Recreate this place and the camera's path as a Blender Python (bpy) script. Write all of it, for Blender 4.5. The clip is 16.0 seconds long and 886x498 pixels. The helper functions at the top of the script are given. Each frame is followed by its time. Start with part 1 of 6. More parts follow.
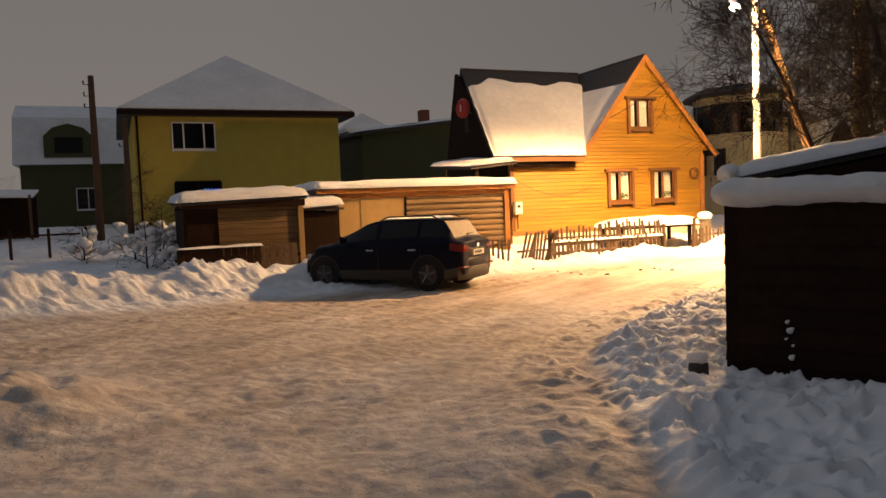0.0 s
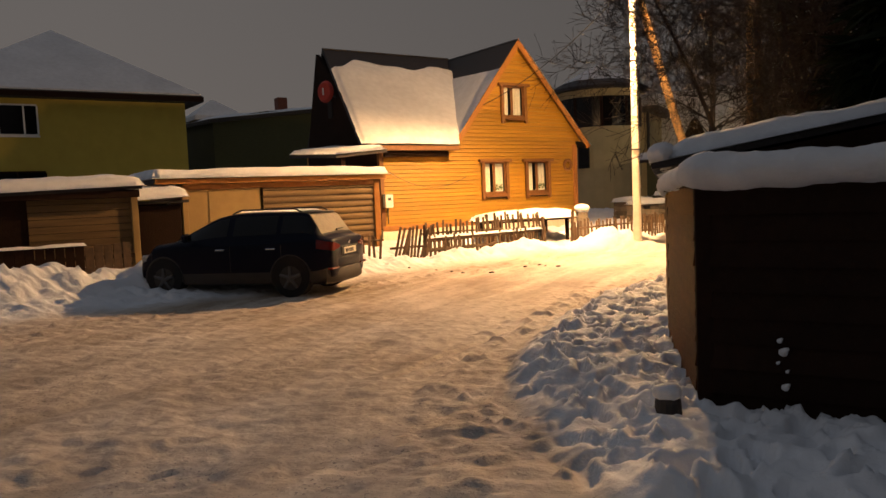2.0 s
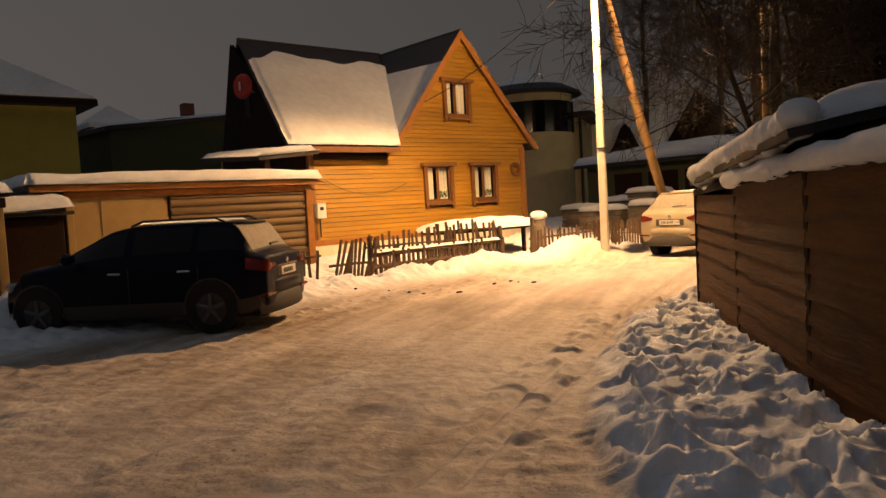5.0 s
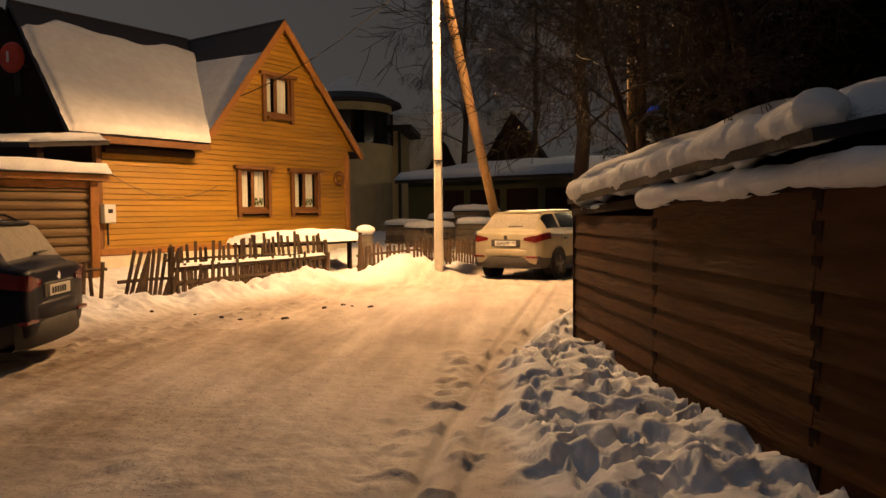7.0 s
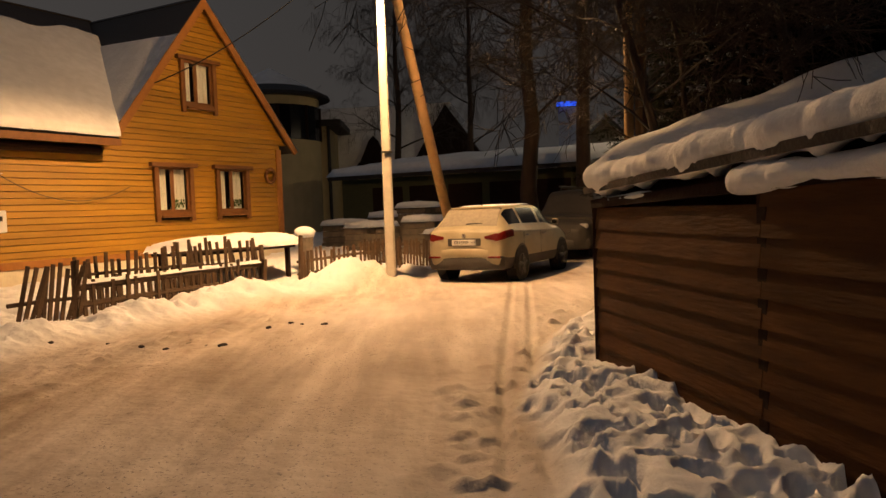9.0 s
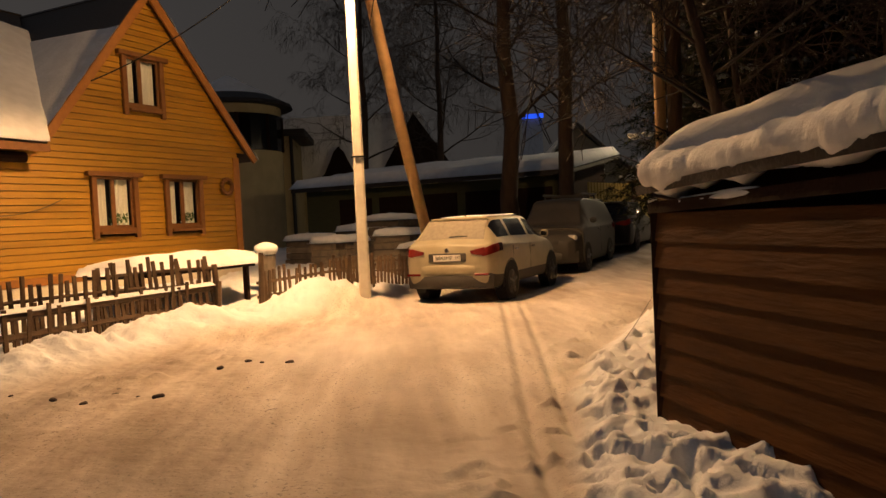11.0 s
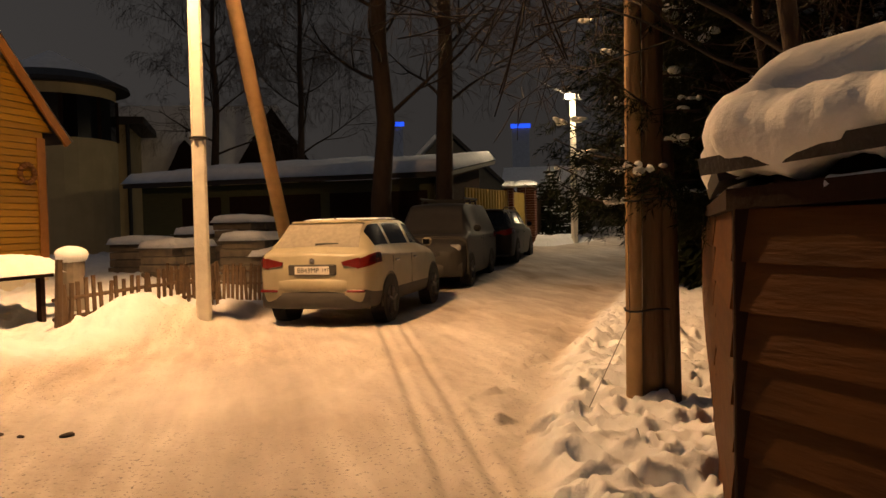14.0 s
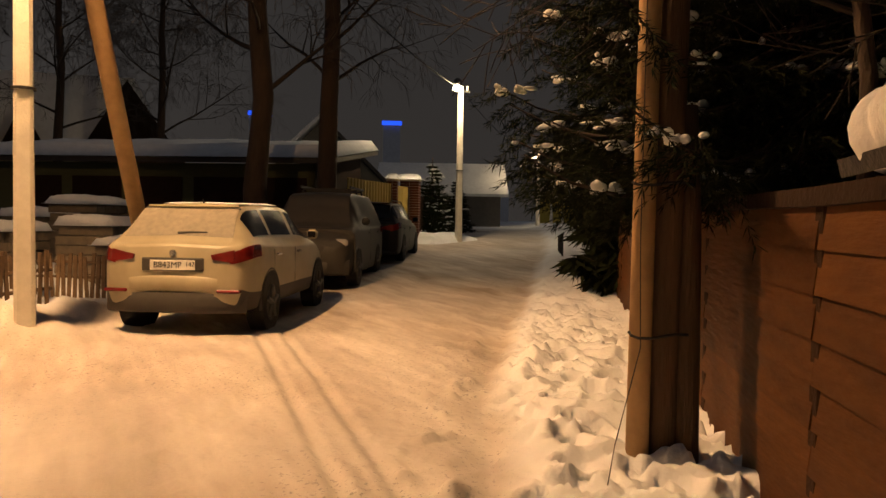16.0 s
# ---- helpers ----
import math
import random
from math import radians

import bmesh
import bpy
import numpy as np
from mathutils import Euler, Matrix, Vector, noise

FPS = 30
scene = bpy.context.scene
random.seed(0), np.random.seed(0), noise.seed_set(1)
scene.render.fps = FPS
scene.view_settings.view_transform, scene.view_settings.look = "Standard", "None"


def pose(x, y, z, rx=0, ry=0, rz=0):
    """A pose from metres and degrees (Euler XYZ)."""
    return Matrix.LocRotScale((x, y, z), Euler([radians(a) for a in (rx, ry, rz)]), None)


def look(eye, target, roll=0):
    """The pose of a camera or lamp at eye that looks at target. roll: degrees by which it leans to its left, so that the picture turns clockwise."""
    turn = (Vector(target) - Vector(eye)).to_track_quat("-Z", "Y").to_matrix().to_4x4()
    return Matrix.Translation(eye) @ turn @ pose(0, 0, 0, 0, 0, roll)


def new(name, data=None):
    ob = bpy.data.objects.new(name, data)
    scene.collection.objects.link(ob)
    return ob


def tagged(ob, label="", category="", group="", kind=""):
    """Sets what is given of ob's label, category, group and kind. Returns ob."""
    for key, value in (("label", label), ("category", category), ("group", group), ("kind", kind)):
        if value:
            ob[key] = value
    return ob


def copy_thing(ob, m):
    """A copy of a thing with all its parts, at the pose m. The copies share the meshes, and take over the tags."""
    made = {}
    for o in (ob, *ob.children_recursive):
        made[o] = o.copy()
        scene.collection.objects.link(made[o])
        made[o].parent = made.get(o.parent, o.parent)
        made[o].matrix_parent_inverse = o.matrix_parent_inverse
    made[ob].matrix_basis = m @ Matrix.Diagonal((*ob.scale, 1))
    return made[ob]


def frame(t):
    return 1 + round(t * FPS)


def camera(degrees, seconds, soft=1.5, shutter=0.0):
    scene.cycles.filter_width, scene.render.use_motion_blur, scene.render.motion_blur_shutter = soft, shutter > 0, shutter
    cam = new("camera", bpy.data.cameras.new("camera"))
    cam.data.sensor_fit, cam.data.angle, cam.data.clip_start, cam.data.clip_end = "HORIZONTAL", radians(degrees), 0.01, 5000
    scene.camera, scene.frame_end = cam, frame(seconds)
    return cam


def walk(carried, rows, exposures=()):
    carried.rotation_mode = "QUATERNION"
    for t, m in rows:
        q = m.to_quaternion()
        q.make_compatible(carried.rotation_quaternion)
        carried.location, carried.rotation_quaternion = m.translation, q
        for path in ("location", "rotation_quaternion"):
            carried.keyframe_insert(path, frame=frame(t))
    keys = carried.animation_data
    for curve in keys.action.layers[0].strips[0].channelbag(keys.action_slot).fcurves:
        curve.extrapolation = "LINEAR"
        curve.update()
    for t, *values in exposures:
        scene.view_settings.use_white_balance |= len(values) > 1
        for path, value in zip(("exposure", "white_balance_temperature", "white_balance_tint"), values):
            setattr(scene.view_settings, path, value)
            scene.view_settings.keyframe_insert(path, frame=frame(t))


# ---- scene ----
cam = camera(61.2, 16.0)
PATH = [
    (0, (0.377, 1.85, 1.653), (-0.812, 3.454, 1.538), -2.3),
    (0.5, (0.083, 2.209, 1.643), (-1.104, 3.814, 1.523), -4.3),
    (1, (-0.215, 2.595, 1.627), (-1.329, 4.252, 1.506), -3.0),
    (1.5, (-0.539, 2.952, 1.603), (-1.615, 4.634, 1.484), -2.9),
    (2, (-0.841, 3.336, 1.584), (-1.713, 5.13, 1.441), -2.4),
    (2.5, (-1.138, 3.701, 1.583), (-1.94, 5.527, 1.435), -1.8),
    (3, (-1.456, 4.066, 1.58), (-2.236, 5.901, 1.427), -2.2),
    (3.2, (-1.579, 4.209, 1.576), (-2.339, 6.052, 1.418), -2.5),
    (5.3, (-2.808, 5.653, 1.444), (-3.412, 7.557, 1.336), -3.8),
    (5.5, (-2.914, 5.801, 1.442), (-3.464, 7.721, 1.332), -3.6),
    (6, (-3.143, 6.197, 1.443), (-3.661, 8.126, 1.345), -0.9),
    (6.5, (-3.35, 6.614, 1.447), (-3.757, 8.571, 1.361), -1.4),
    (7, (-3.525, 7.044, 1.441), (-3.674, 9.036, 1.344), -0.6),
    (7.5, (-3.686, 7.465, 1.438), (-3.799, 9.459, 1.346), -1.3),
    (8, (-3.839, 7.902, 1.43), (-3.835, 9.9, 1.327), -2.2),
    (8.5, (-4.008, 8.313, 1.433), (-3.965, 10.31, 1.324), -1.7),
    (9, (-4.186, 8.744, 1.436), (-4.134, 10.741, 1.329), -2.1),
    (9.2, (-4.227, 8.914, 1.434), (-4.163, 10.91, 1.319), -2.3),
    (11.3, (-4.415, 10.699, 1.414), (-4.234, 12.69, 1.345), -2.7),
    (11.5, (-4.415, 10.868, 1.413), (-4.205, 12.856, 1.346), -2.6),
    (12, (-4.37, 11.287, 1.399), (-4.114, 13.269, 1.327), -2.4),
    (12.5, (-4.351, 11.71, 1.389), (-4.057, 13.687, 1.318), -2.4),
    (13, (-4.327, 12.084, 1.369), (-3.929, 14.042, 1.288), -2.8),
    (13.5, (-4.337, 12.5, 1.369), (-3.914, 14.453, 1.282), -0.2),
    (14, (-4.339, 12.919, 1.371), (-3.818, 14.848, 1.303), -1.3),
    (14.5, (-4.326, 13.313, 1.373), (-3.741, 15.225, 1.3), -1.4),
    (15, (-4.312, 13.736, 1.341), (-3.67, 15.629, 1.279), -1.9),
    (15.5, (-4.254, 14.175, 1.319), (-3.48, 16.018, 1.245), -1.6),
    (16, (-4.238, 14.596, 1.306), (-3.383, 16.403, 1.229), 0.9),
]
EXPOSURES = [(0.0, 1.38), (1.5, 0.98), (3.0, 0.65), (5.5, 0.2), (7.0, -0.05), (9.0, -0.3), (12.0, -0.42), (16.0, -0.45)]
walk(cam, [(t, look(eye, target, roll)) for t, eye, target, roll in PATH], EXPOSURES)

# ---- light ----
world = bpy.data.worlds.new("night_sky")
scene.world = world
world.use_nodes = True
wn = world.node_tree
wn.nodes.clear()
w_out = wn.nodes.new("ShaderNodeOutputWorld")
w_bg = wn.nodes.new("ShaderNodeBackground")
w_tc = wn.nodes.new("ShaderNodeTexCoord")
w_sep = wn.nodes.new("ShaderNodeSeparateXYZ")
w_ramp = wn.nodes.new("ShaderNodeValToRGB")
w_ramp.color_ramp.elements[0].position, w_ramp.color_ramp.elements[0].color = 0.0, (0.122, 0.106, 0.096, 1)
w_ramp.color_ramp.elements[1].position, w_ramp.color_ramp.elements[1].color = 0.9, (0.135, 0.15, 0.18, 1)
mid_sky = w_ramp.color_ramp.elements.new(0.35)
mid_sky.color = (0.104, 0.095, 0.091, 1)
wn.links.new(w_tc.outputs["Generated"], w_sep.inputs[0])
wn.links.new(w_sep.outputs["Z"], w_ramp.inputs[0])
# the town's glow is stronger towards the west
w_west = wn.nodes.new("ShaderNodeMapRange")
w_west.inputs["From Min"].default_value, w_west.inputs["From Max"].default_value = 0.25, -0.75
w_west.inputs["To Min"].default_value, w_west.inputs["To Max"].default_value = 0.36, 0.66
wn.links.new(w_sep.outputs["X"], w_west.inputs[0])
wn.links.new(w_west.outputs[0], w_bg.inputs[1])
wn.links.new(w_ramp.outputs[0], w_bg.inputs[0])
wn.links.new(w_bg.outputs[0], w_out.inputs[0])


def point_lamp(name, place, watts, colour, size):
    data = bpy.data.lights.new(name, "POINT")
    data.energy, data.color, data.shadow_soft_size = watts, colour, size
    ob = new(name, data)
    ob.location = place
    return ob


SODIUM = (1.0, 0.555, 0.235)
LAMP_A = (-5.12, 22.36, 6.50)
LAMP_B = (6.85, 37.1, 5.7)
point_lamp("street_light", LAMP_A, 750, SODIUM, 0.09)
# the same lamp's reflector, which throws most of the light below the horizontal
reflector = bpy.data.lights.new("street_light_reflector", "SPOT")
reflector.energy, reflector.color, reflector.shadow_soft_size = 3900, SODIUM, 0.09
reflector.spot_size, reflector.spot_blend = radians(158), 0.45
new("street_light_reflector", reflector).matrix_world = look(LAMP_A, (LAMP_A[0] + 0.7, LAMP_A[1] - 3.0, 0))
point_lamp("street_light_far", LAMP_B, 650, (1.0, 0.74, 0.42), 0.09)

# ---- materials ----
def material(name, colour, rough=0.7, metal=0.0, spots=None, amount=0.5, scale=6.0, bump=0.0, bump_scale=40.0,
             stretch=(1, 1, 1), vary=0.0, specular=0.4, coat=0.0):
    """Base colour, a second colour in stains and grain, fine relief, and a small change from piece to piece."""
    m = bpy.data.materials.new(name)
    m.use_nodes = True
    nt = m.node_tree
    b = nt.nodes["Principled BSDF"]
    b.inputs["Roughness"].default_value, b.inputs["Metallic"].default_value = rough, metal
    b.inputs["Specular IOR Level"].default_value = specular
    b.inputs["Coat Weight"].default_value = coat
    tc = nt.nodes.new("ShaderNodeTexCoord")
    mp = nt.nodes.new("ShaderNodeMapping")
    mp.inputs["Scale"].default_value = stretch
    nt.links.new(tc.outputs["Object"], mp.inputs[0])
    n1 = nt.nodes.new("ShaderNodeTexNoise")
    n1.inputs["Scale"].default_value, n1.inputs["Detail"].default_value = scale, 8
    nt.links.new(mp.outputs[0], n1.inputs[0])
    ramp = nt.nodes.new("ShaderNodeValToRGB")
    ramp.color_ramp.elements[0].position, ramp.color_ramp.elements[1].position = 0.35, 0.68
    other = spots or tuple(c * 0.6 for c in colour)
    mixed = tuple(c * (1 - amount) + o * amount for c, o in zip(colour, other))
    ramp.color_ramp.elements[0].color, ramp.color_ramp.elements[1].color = (*colour, 1), (*mixed, 1)
    nt.links.new(n1.outputs[0], ramp.inputs[0])
    last = ramp.outputs[0]
    n2 = nt.nodes.new("ShaderNodeTexNoise")
    n2.inputs["Scale"].default_value, n2.inputs["Detail"].default_value = scale * 0.13, 3
    nt.links.new(tc.outputs["Object"], n2.inputs[0])
    hs = nt.nodes.new("ShaderNodeHueSaturation")
    mr = nt.nodes.new("ShaderNodeMapRange")
    mr.inputs["To Min"].default_value, mr.inputs["To Max"].default_value = 0.82, 1.15
    nt.links.new(n2.outputs[0], mr.inputs[0])
    value = mr.outputs[0]
    if vary:
        oi = nt.nodes.new("ShaderNodeObjectInfo")
        mv = nt.nodes.new("ShaderNodeMapRange")
        mv.inputs["To Min"].default_value, mv.inputs["To Max"].default_value = 1 - vary, 1 + vary
        nt.links.new(oi.outputs["Random"], mv.inputs[0])
        mul = nt.nodes.new("ShaderNodeMath")
        mul.operation = "MULTIPLY"
        nt.links.new(value, mul.inputs[0])
        nt.links.new(mv.outputs[0], mul.inputs[1])
        value = mul.outputs[0]
    nt.links.new(value, hs.inputs["Value"])
    nt.links.new(last, hs.inputs["Color"])
    nt.links.new(hs.outputs[0], b.inputs["Base Color"])
    if bump:
        n3 = nt.nodes.new("ShaderNodeTexNoise")
        n3.inputs["Scale"].default_value, n3.inputs["Detail"].default_value = bump_scale, 6
        nt.links.new(mp.outputs[0], n3.inputs[0])
        bp = nt.nodes.new("ShaderNodeBump")
        bp.inputs["Strength"].default_value, bp.inputs["Distance"].default_value = bump, 0.02
        nt.links.new(n3.outputs[0], bp.inputs["Height"])
        nt.links.new(bp.outputs[0], b.inputs["Normal"])
    return m


def glass_material(name, colour, rough=0.05):
    m = bpy.data.materials.new(name)
    m.use_nodes = True
    b = m.node_tree.nodes["Principled BSDF"]
    b.inputs["Base Color"].default_value = (*colour, 1)
    b.inputs["Roughness"].default_value = rough
    b.inputs["Transmission Weight"].default_value = 1.0
    b.inputs["IOR"].default_value = 1.2
    return m


def glow_material(name, colour, strength):
    m = bpy.data.materials.new(name)
    m.use_nodes = True
    b = m.node_tree.nodes["Principled BSDF"]
    b.inputs["Base Color"].default_value = (*colour, 1)
    b.inputs["Emission Color"].default_value = (*colour, 1)
    b.inputs["Emission Strength"].default_value = strength
    return m


def ground_material():
    """Snow: clean and powdery off the road, packed, sandy and stained on it, by how much traffic has worn it."""
    m = bpy.data.materials.new("snow_ground")
    m.use_nodes = True
    nt = m.node_tree
    b = nt.nodes["Principled BSDF"]
    b.inputs["Roughness"].default_value = 0.75
    b.inputs["Specular IOR Level"].default_value = 0.3
    at = nt.nodes.new("ShaderNodeAttribute")
    at.attribute_name = "wear"
    tc = nt.nodes.new("ShaderNodeTexCoord")

    def noise_node(scale, detail, stretch=(1, 1, 1), turn=0.0):
        mp = nt.nodes.new("ShaderNodeMapping")
        mp.inputs["Scale"].default_value = stretch
        mp.inputs["Rotation"].default_value = (0, 0, turn)
        nt.links.new(tc.outputs["Object"], mp.inputs[0])
        n = nt.nodes.new("ShaderNodeTexNoise")
        n.inputs["Scale"].default_value, n.inputs["Detail"].default_value = scale, detail
        nt.links.new(mp.outputs[0], n.inputs[0])
        return n

    def ramp_node(source, a, z, ca, cz):
        r = nt.nodes.new("ShaderNodeValToRGB")
        r.color_ramp.elements[0].position, r.color_ramp.elements[1].position = a, z
        r.color_ramp.elements[0].color, r.color_ramp.elements[1].color = (*ca, 1), (*cz, 1)
        nt.links.new(source, r.inputs[0])
        return r

    def mix_node(fac, one, two, mode="MIX"):
        mx = nt.nodes.new("ShaderNodeMix")
        mx.data_type, mx.blend_type = "RGBA", mode
        nt.links.new(fac, mx.inputs[0])
        nt.links.new(one, mx.inputs[6])
        nt.links.new(two, mx.inputs[7])
        return mx.outputs[2]

    clean = ramp_node(noise_node(2.2, 6).outputs[0], 0.3, 0.75, (0.83, 0.84, 0.86), (0.70, 0.71, 0.74))
    packed = ramp_node(noise_node(0.9, 9, (1.6, 0.5, 1), 0.35).outputs[0], 0.34, 0.70, (0.66, 0.58, 0.49), (0.32, 0.245, 0.165))
    streak = ramp_node(noise_node(2.6, 7, (2.2, 0.28, 1), 0.3).outputs[0], 0.36, 0.66, (1, 1, 1), (0.62, 0.55, 0.47))
    sand = ramp_node(noise_node(38, 5).outputs[0], 0.60, 0.65, (0, 0, 0), (1, 1, 1))
    patch = ramp_node(noise_node(0.55, 5, (1.2, 0.6, 1), 0.2).outputs[0], 0.40, 0.56, (0, 0, 0), (1, 1, 1))
    grit = nt.nodes.new("ShaderNodeMix")
    grit.data_type, grit.blend_type = "RGBA", "MULTIPLY"
    grit.inputs[0].default_value = 1.0
    nt.links.new(sand.outputs[0], grit.inputs[6])
    nt.links.new(patch.outputs[0], grit.inputs[7])
    dark = nt.nodes.new("ShaderNodeRGB")
    dark.outputs[0].default_value = (0.12, 0.08, 0.05, 1)
    whole = nt.nodes.new("ShaderNodeMix")
    whole.data_type, whole.blend_type = "RGBA", "MULTIPLY"
    whole.inputs[0].default_value = 0.75
    nt.links.new(packed.outputs[0], whole.inputs[6])
    nt.links.new(streak.outputs[0], whole.inputs[7])
    road_colour = mix_node(grit.outputs[2], whole.outputs[2], dark.outputs[0])
    nt.links.new(mix_node(at.outputs["Fac"], clean.outputs[0], road_colour), b.inputs["Base Color"])
    bp = nt.nodes.new("ShaderNodeBump")
    bp.inputs["Strength"].default_value, bp.inputs["Distance"].default_value = 0.55, 0.03
    nt.links.new(noise_node(11, 7).outputs[0], bp.inputs["Height"])
    bp2 = nt.nodes.new("ShaderNodeBump")
    bp2.inputs["Strength"].default_value, bp2.inputs["Distance"].default_value = 0.2, 0.01
    nt.links.new(noise_node(90, 4).outputs[0], bp2.inputs["Height"])
    nt.links.new(bp.outputs[0], bp2.inputs["Normal"])
    nt.links.new(bp2.outputs[0], b.inputs["Normal"])
    return m


M_GROUND = ground_material()
M_SNOW = material("snow", (0.84, 0.84, 0.85), 0.8, amount=0.25, scale=5, bump=0.5, bump_scale=22, specular=0.25)
M_SIDING = material("stained_siding", (0.43, 0.225, 0.016), 0.55, spots=(0.25, 0.115, 0.009), amount=0.55, scale=5, bump=0.35, bump_scale=12, stretch=(1, 0.12, 1.6), vary=0.12)
M_TRIM = material("brown_trim", (0.20, 0.085, 0.022), 0.55, amount=0.5, scale=9, bump=0.3, bump_scale=30, vary=0.08)
M_BARGE = material("barge_board", (0.36, 0.15, 0.03), 0.55, amount=0.5, scale=9, bump=0.3, bump_scale=30)
# tone also carries shade on the wall's south run and the eave gap
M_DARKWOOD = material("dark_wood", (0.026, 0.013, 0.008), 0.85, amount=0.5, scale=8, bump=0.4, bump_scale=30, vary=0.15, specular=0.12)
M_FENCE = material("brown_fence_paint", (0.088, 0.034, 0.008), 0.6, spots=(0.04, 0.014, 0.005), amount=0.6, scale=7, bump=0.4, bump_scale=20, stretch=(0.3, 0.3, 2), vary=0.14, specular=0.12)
M_LOG = material("weathered_log", (0.20, 0.125, 0.05), 0.7, spots=(0.08, 0.045, 0.02), amount=0.6, scale=6, bump=0.5, bump_scale=22, stretch=(1, 0.15, 2), vary=0.15)
M_PLY = material("bare_sheet_wood", (0.36, 0.235, 0.09), 0.65, amount=0.35, scale=4, bump=0.2, bump_scale=30, vary=0.08)
M_PICKET = material("grey_picket_wood", (0.13, 0.08, 0.042), 0.8, spots=(0.05, 0.032, 0.02), amount=0.6, scale=9, bump=0.5, bump_scale=40, vary=0.2)
M_ROOF = material("dark_roof_sheet", (0.028, 0.024, 0.024), 0.6, amount=0.5, scale=14, bump=0.6, bump_scale=30)
M_PLINTH = material("pale_plinth", (0.72, 0.66, 0.52), 0.8, amount=0.3, scale=4, bump=0.3, bump_scale=30)
M_CONCRETE = material("pole_concrete", (0.80, 0.75, 0.64), 0.8, spots=(0.55, 0.50, 0.42), amount=0.5, scale=6, bump=0.4, bump_scale=45)
M_STRUT = material("brace_wood", (0.42, 0.26, 0.12), 0.75, amount=0.5, scale=7, bump=0.4, bump_scale=30)
M_POLEWOOD = material("old_pole_wood", (0.105, 0.056, 0.028), 0.8, spots=(0.05, 0.03, 0.018), amount=0.6, scale=6, bump=0.7, bump_scale=24, stretch=(2, 2, 0.2))
M_BARK = material("bark", (0.035, 0.022, 0.015), 0.9, spots=(0.075, 0.045, 0.028), amount=0.4, scale=4, bump=0.9, bump_scale=18, stretch=(2, 2, 0.6))
M_TWIG = material("twig_bark", (0.034, 0.023, 0.016), 0.85, amount=0.4, scale=10)
M_NEEDLE = material("spruce_needles", (0.013, 0.017, 0.007), 0.9, specular=0.08, amount=0.5, scale=3, vary=0.1)
M_LEAF = material("houseplant_leaf", (0.05, 0.10, 0.02), 0.6, amount=0.5)
M_PANE = glass_material("window_glass", (0.9, 0.95, 0.95))
M_CURTAIN = material("pale_curtain", (0.74, 0.70, 0.62), 0.9, amount=0.25, scale=5, stretch=(1, 6, 1))
# near-black colour stands in for unlit rooms seen through windows
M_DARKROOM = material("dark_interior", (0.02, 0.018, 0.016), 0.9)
M_WHITE = material("white_plastic", (0.72, 0.72, 0.70), 0.45, amount=0.15)
M_YELLOWPLASTER = material("yellow_plaster", (0.55, 0.42, 0.075), 0.85, spots=(0.46, 0.34, 0.06), amount=0.6, scale=1.5, bump=0.25, bump_scale=40)
M_CREAM = material("cream_plaster", (0.50, 0.42, 0.24), 0.85, amount=0.3, scale=2)
M_GREEN = material("green_boards", (0.075, 0.075, 0.03), 0.8, amount=0.4, scale=4, stretch=(1, 1, 4))
M_GREY = material("grey_boards", (0.15, 0.14, 0.12), 0.8, amount=0.4, scale=4)
M_BRICK = material("dark_red_brick", (0.15, 0.055, 0.035), 0.85, amount=0.5, scale=9, bump=0.4, vary=0.2)
M_YELLOWSHEET = material("yellow_sheet_metal", (0.58, 0.42, 0.11), 0.5, amount=0.25, scale=3, metal=0.0)
M_STONE = material("stacked_stone", (0.13, 0.11, 0.09), 0.9, spots=(0.25, 0.20, 0.14), amount=0.6, scale=6, bump=0.6, bump_scale=16, vary=0.25)
M_CARBLUE = material("dark_blue_car_paint", (0.002, 0.0035, 0.014), 0.35, amount=0.2, scale=3, specular=0.12)
M_CARWHITE = material("white_car_paint", (0.34, 0.295, 0.20), 0.42, spots=(0.22, 0.18, 0.11), amount=0.5, scale=3, coat=0.25)
M_CARGREY = material("grey_car_paint", (0.055, 0.05, 0.042), 0.5, amount=0.4, scale=4, specular=0.25)
M_VANSCREEN = material("dusty_windscreen", (0.06, 0.052, 0.042), 0.6, amount=0.4, scale=6)
M_CARBLACK = material("black_car_paint", (0.008, 0.008, 0.009), 0.4, amount=0.3, specular=0.2)
M_CARGLASS = material("car_window_glass", (0.006, 0.006, 0.007), 0.12, specular=0.25)
M_FROST = material("frosted_rear_window", (0.24, 0.205, 0.155), 0.7, spots=(0.13, 0.11, 0.085), amount=0.5, scale=16)
M_TYRE = material("tyre_rubber", (0.012, 0.012, 0.012), 0.85, bump=0.4, bump_scale=60)
M_CLADDING = material("black_plastic_cladding", (0.05, 0.045, 0.04), 0.7, amount=0.4, scale=8)
M_RIM = material("alloy_rim", (0.12, 0.12, 0.12), 0.45, metal=0.4)
M_REDLIGHT = material("red_tail_lens", (0.15, 0.010, 0.008), 0.25, coat=0.3)
M_CLEARLIGHT = material("clear_lamp_lens", (0.45, 0.43, 0.40), 0.15, coat=0.6)
M_PLATE = material("number_plate", (0.70, 0.68, 0.62), 0.5, amount=0.2)
M_INK = material("black_print", (0.015, 0.015, 0.015), 0.6)
M_CHROME = material("chrome", (0.6, 0.6, 0.6), 0.2, metal=1.0)
M_CABLE = material("cable_sheath", (0.02, 0.02, 0.02), 0.6)
M_RED = material("red_dish_paint", (0.50, 0.045, 0.028), 0.55, amount=0.3)
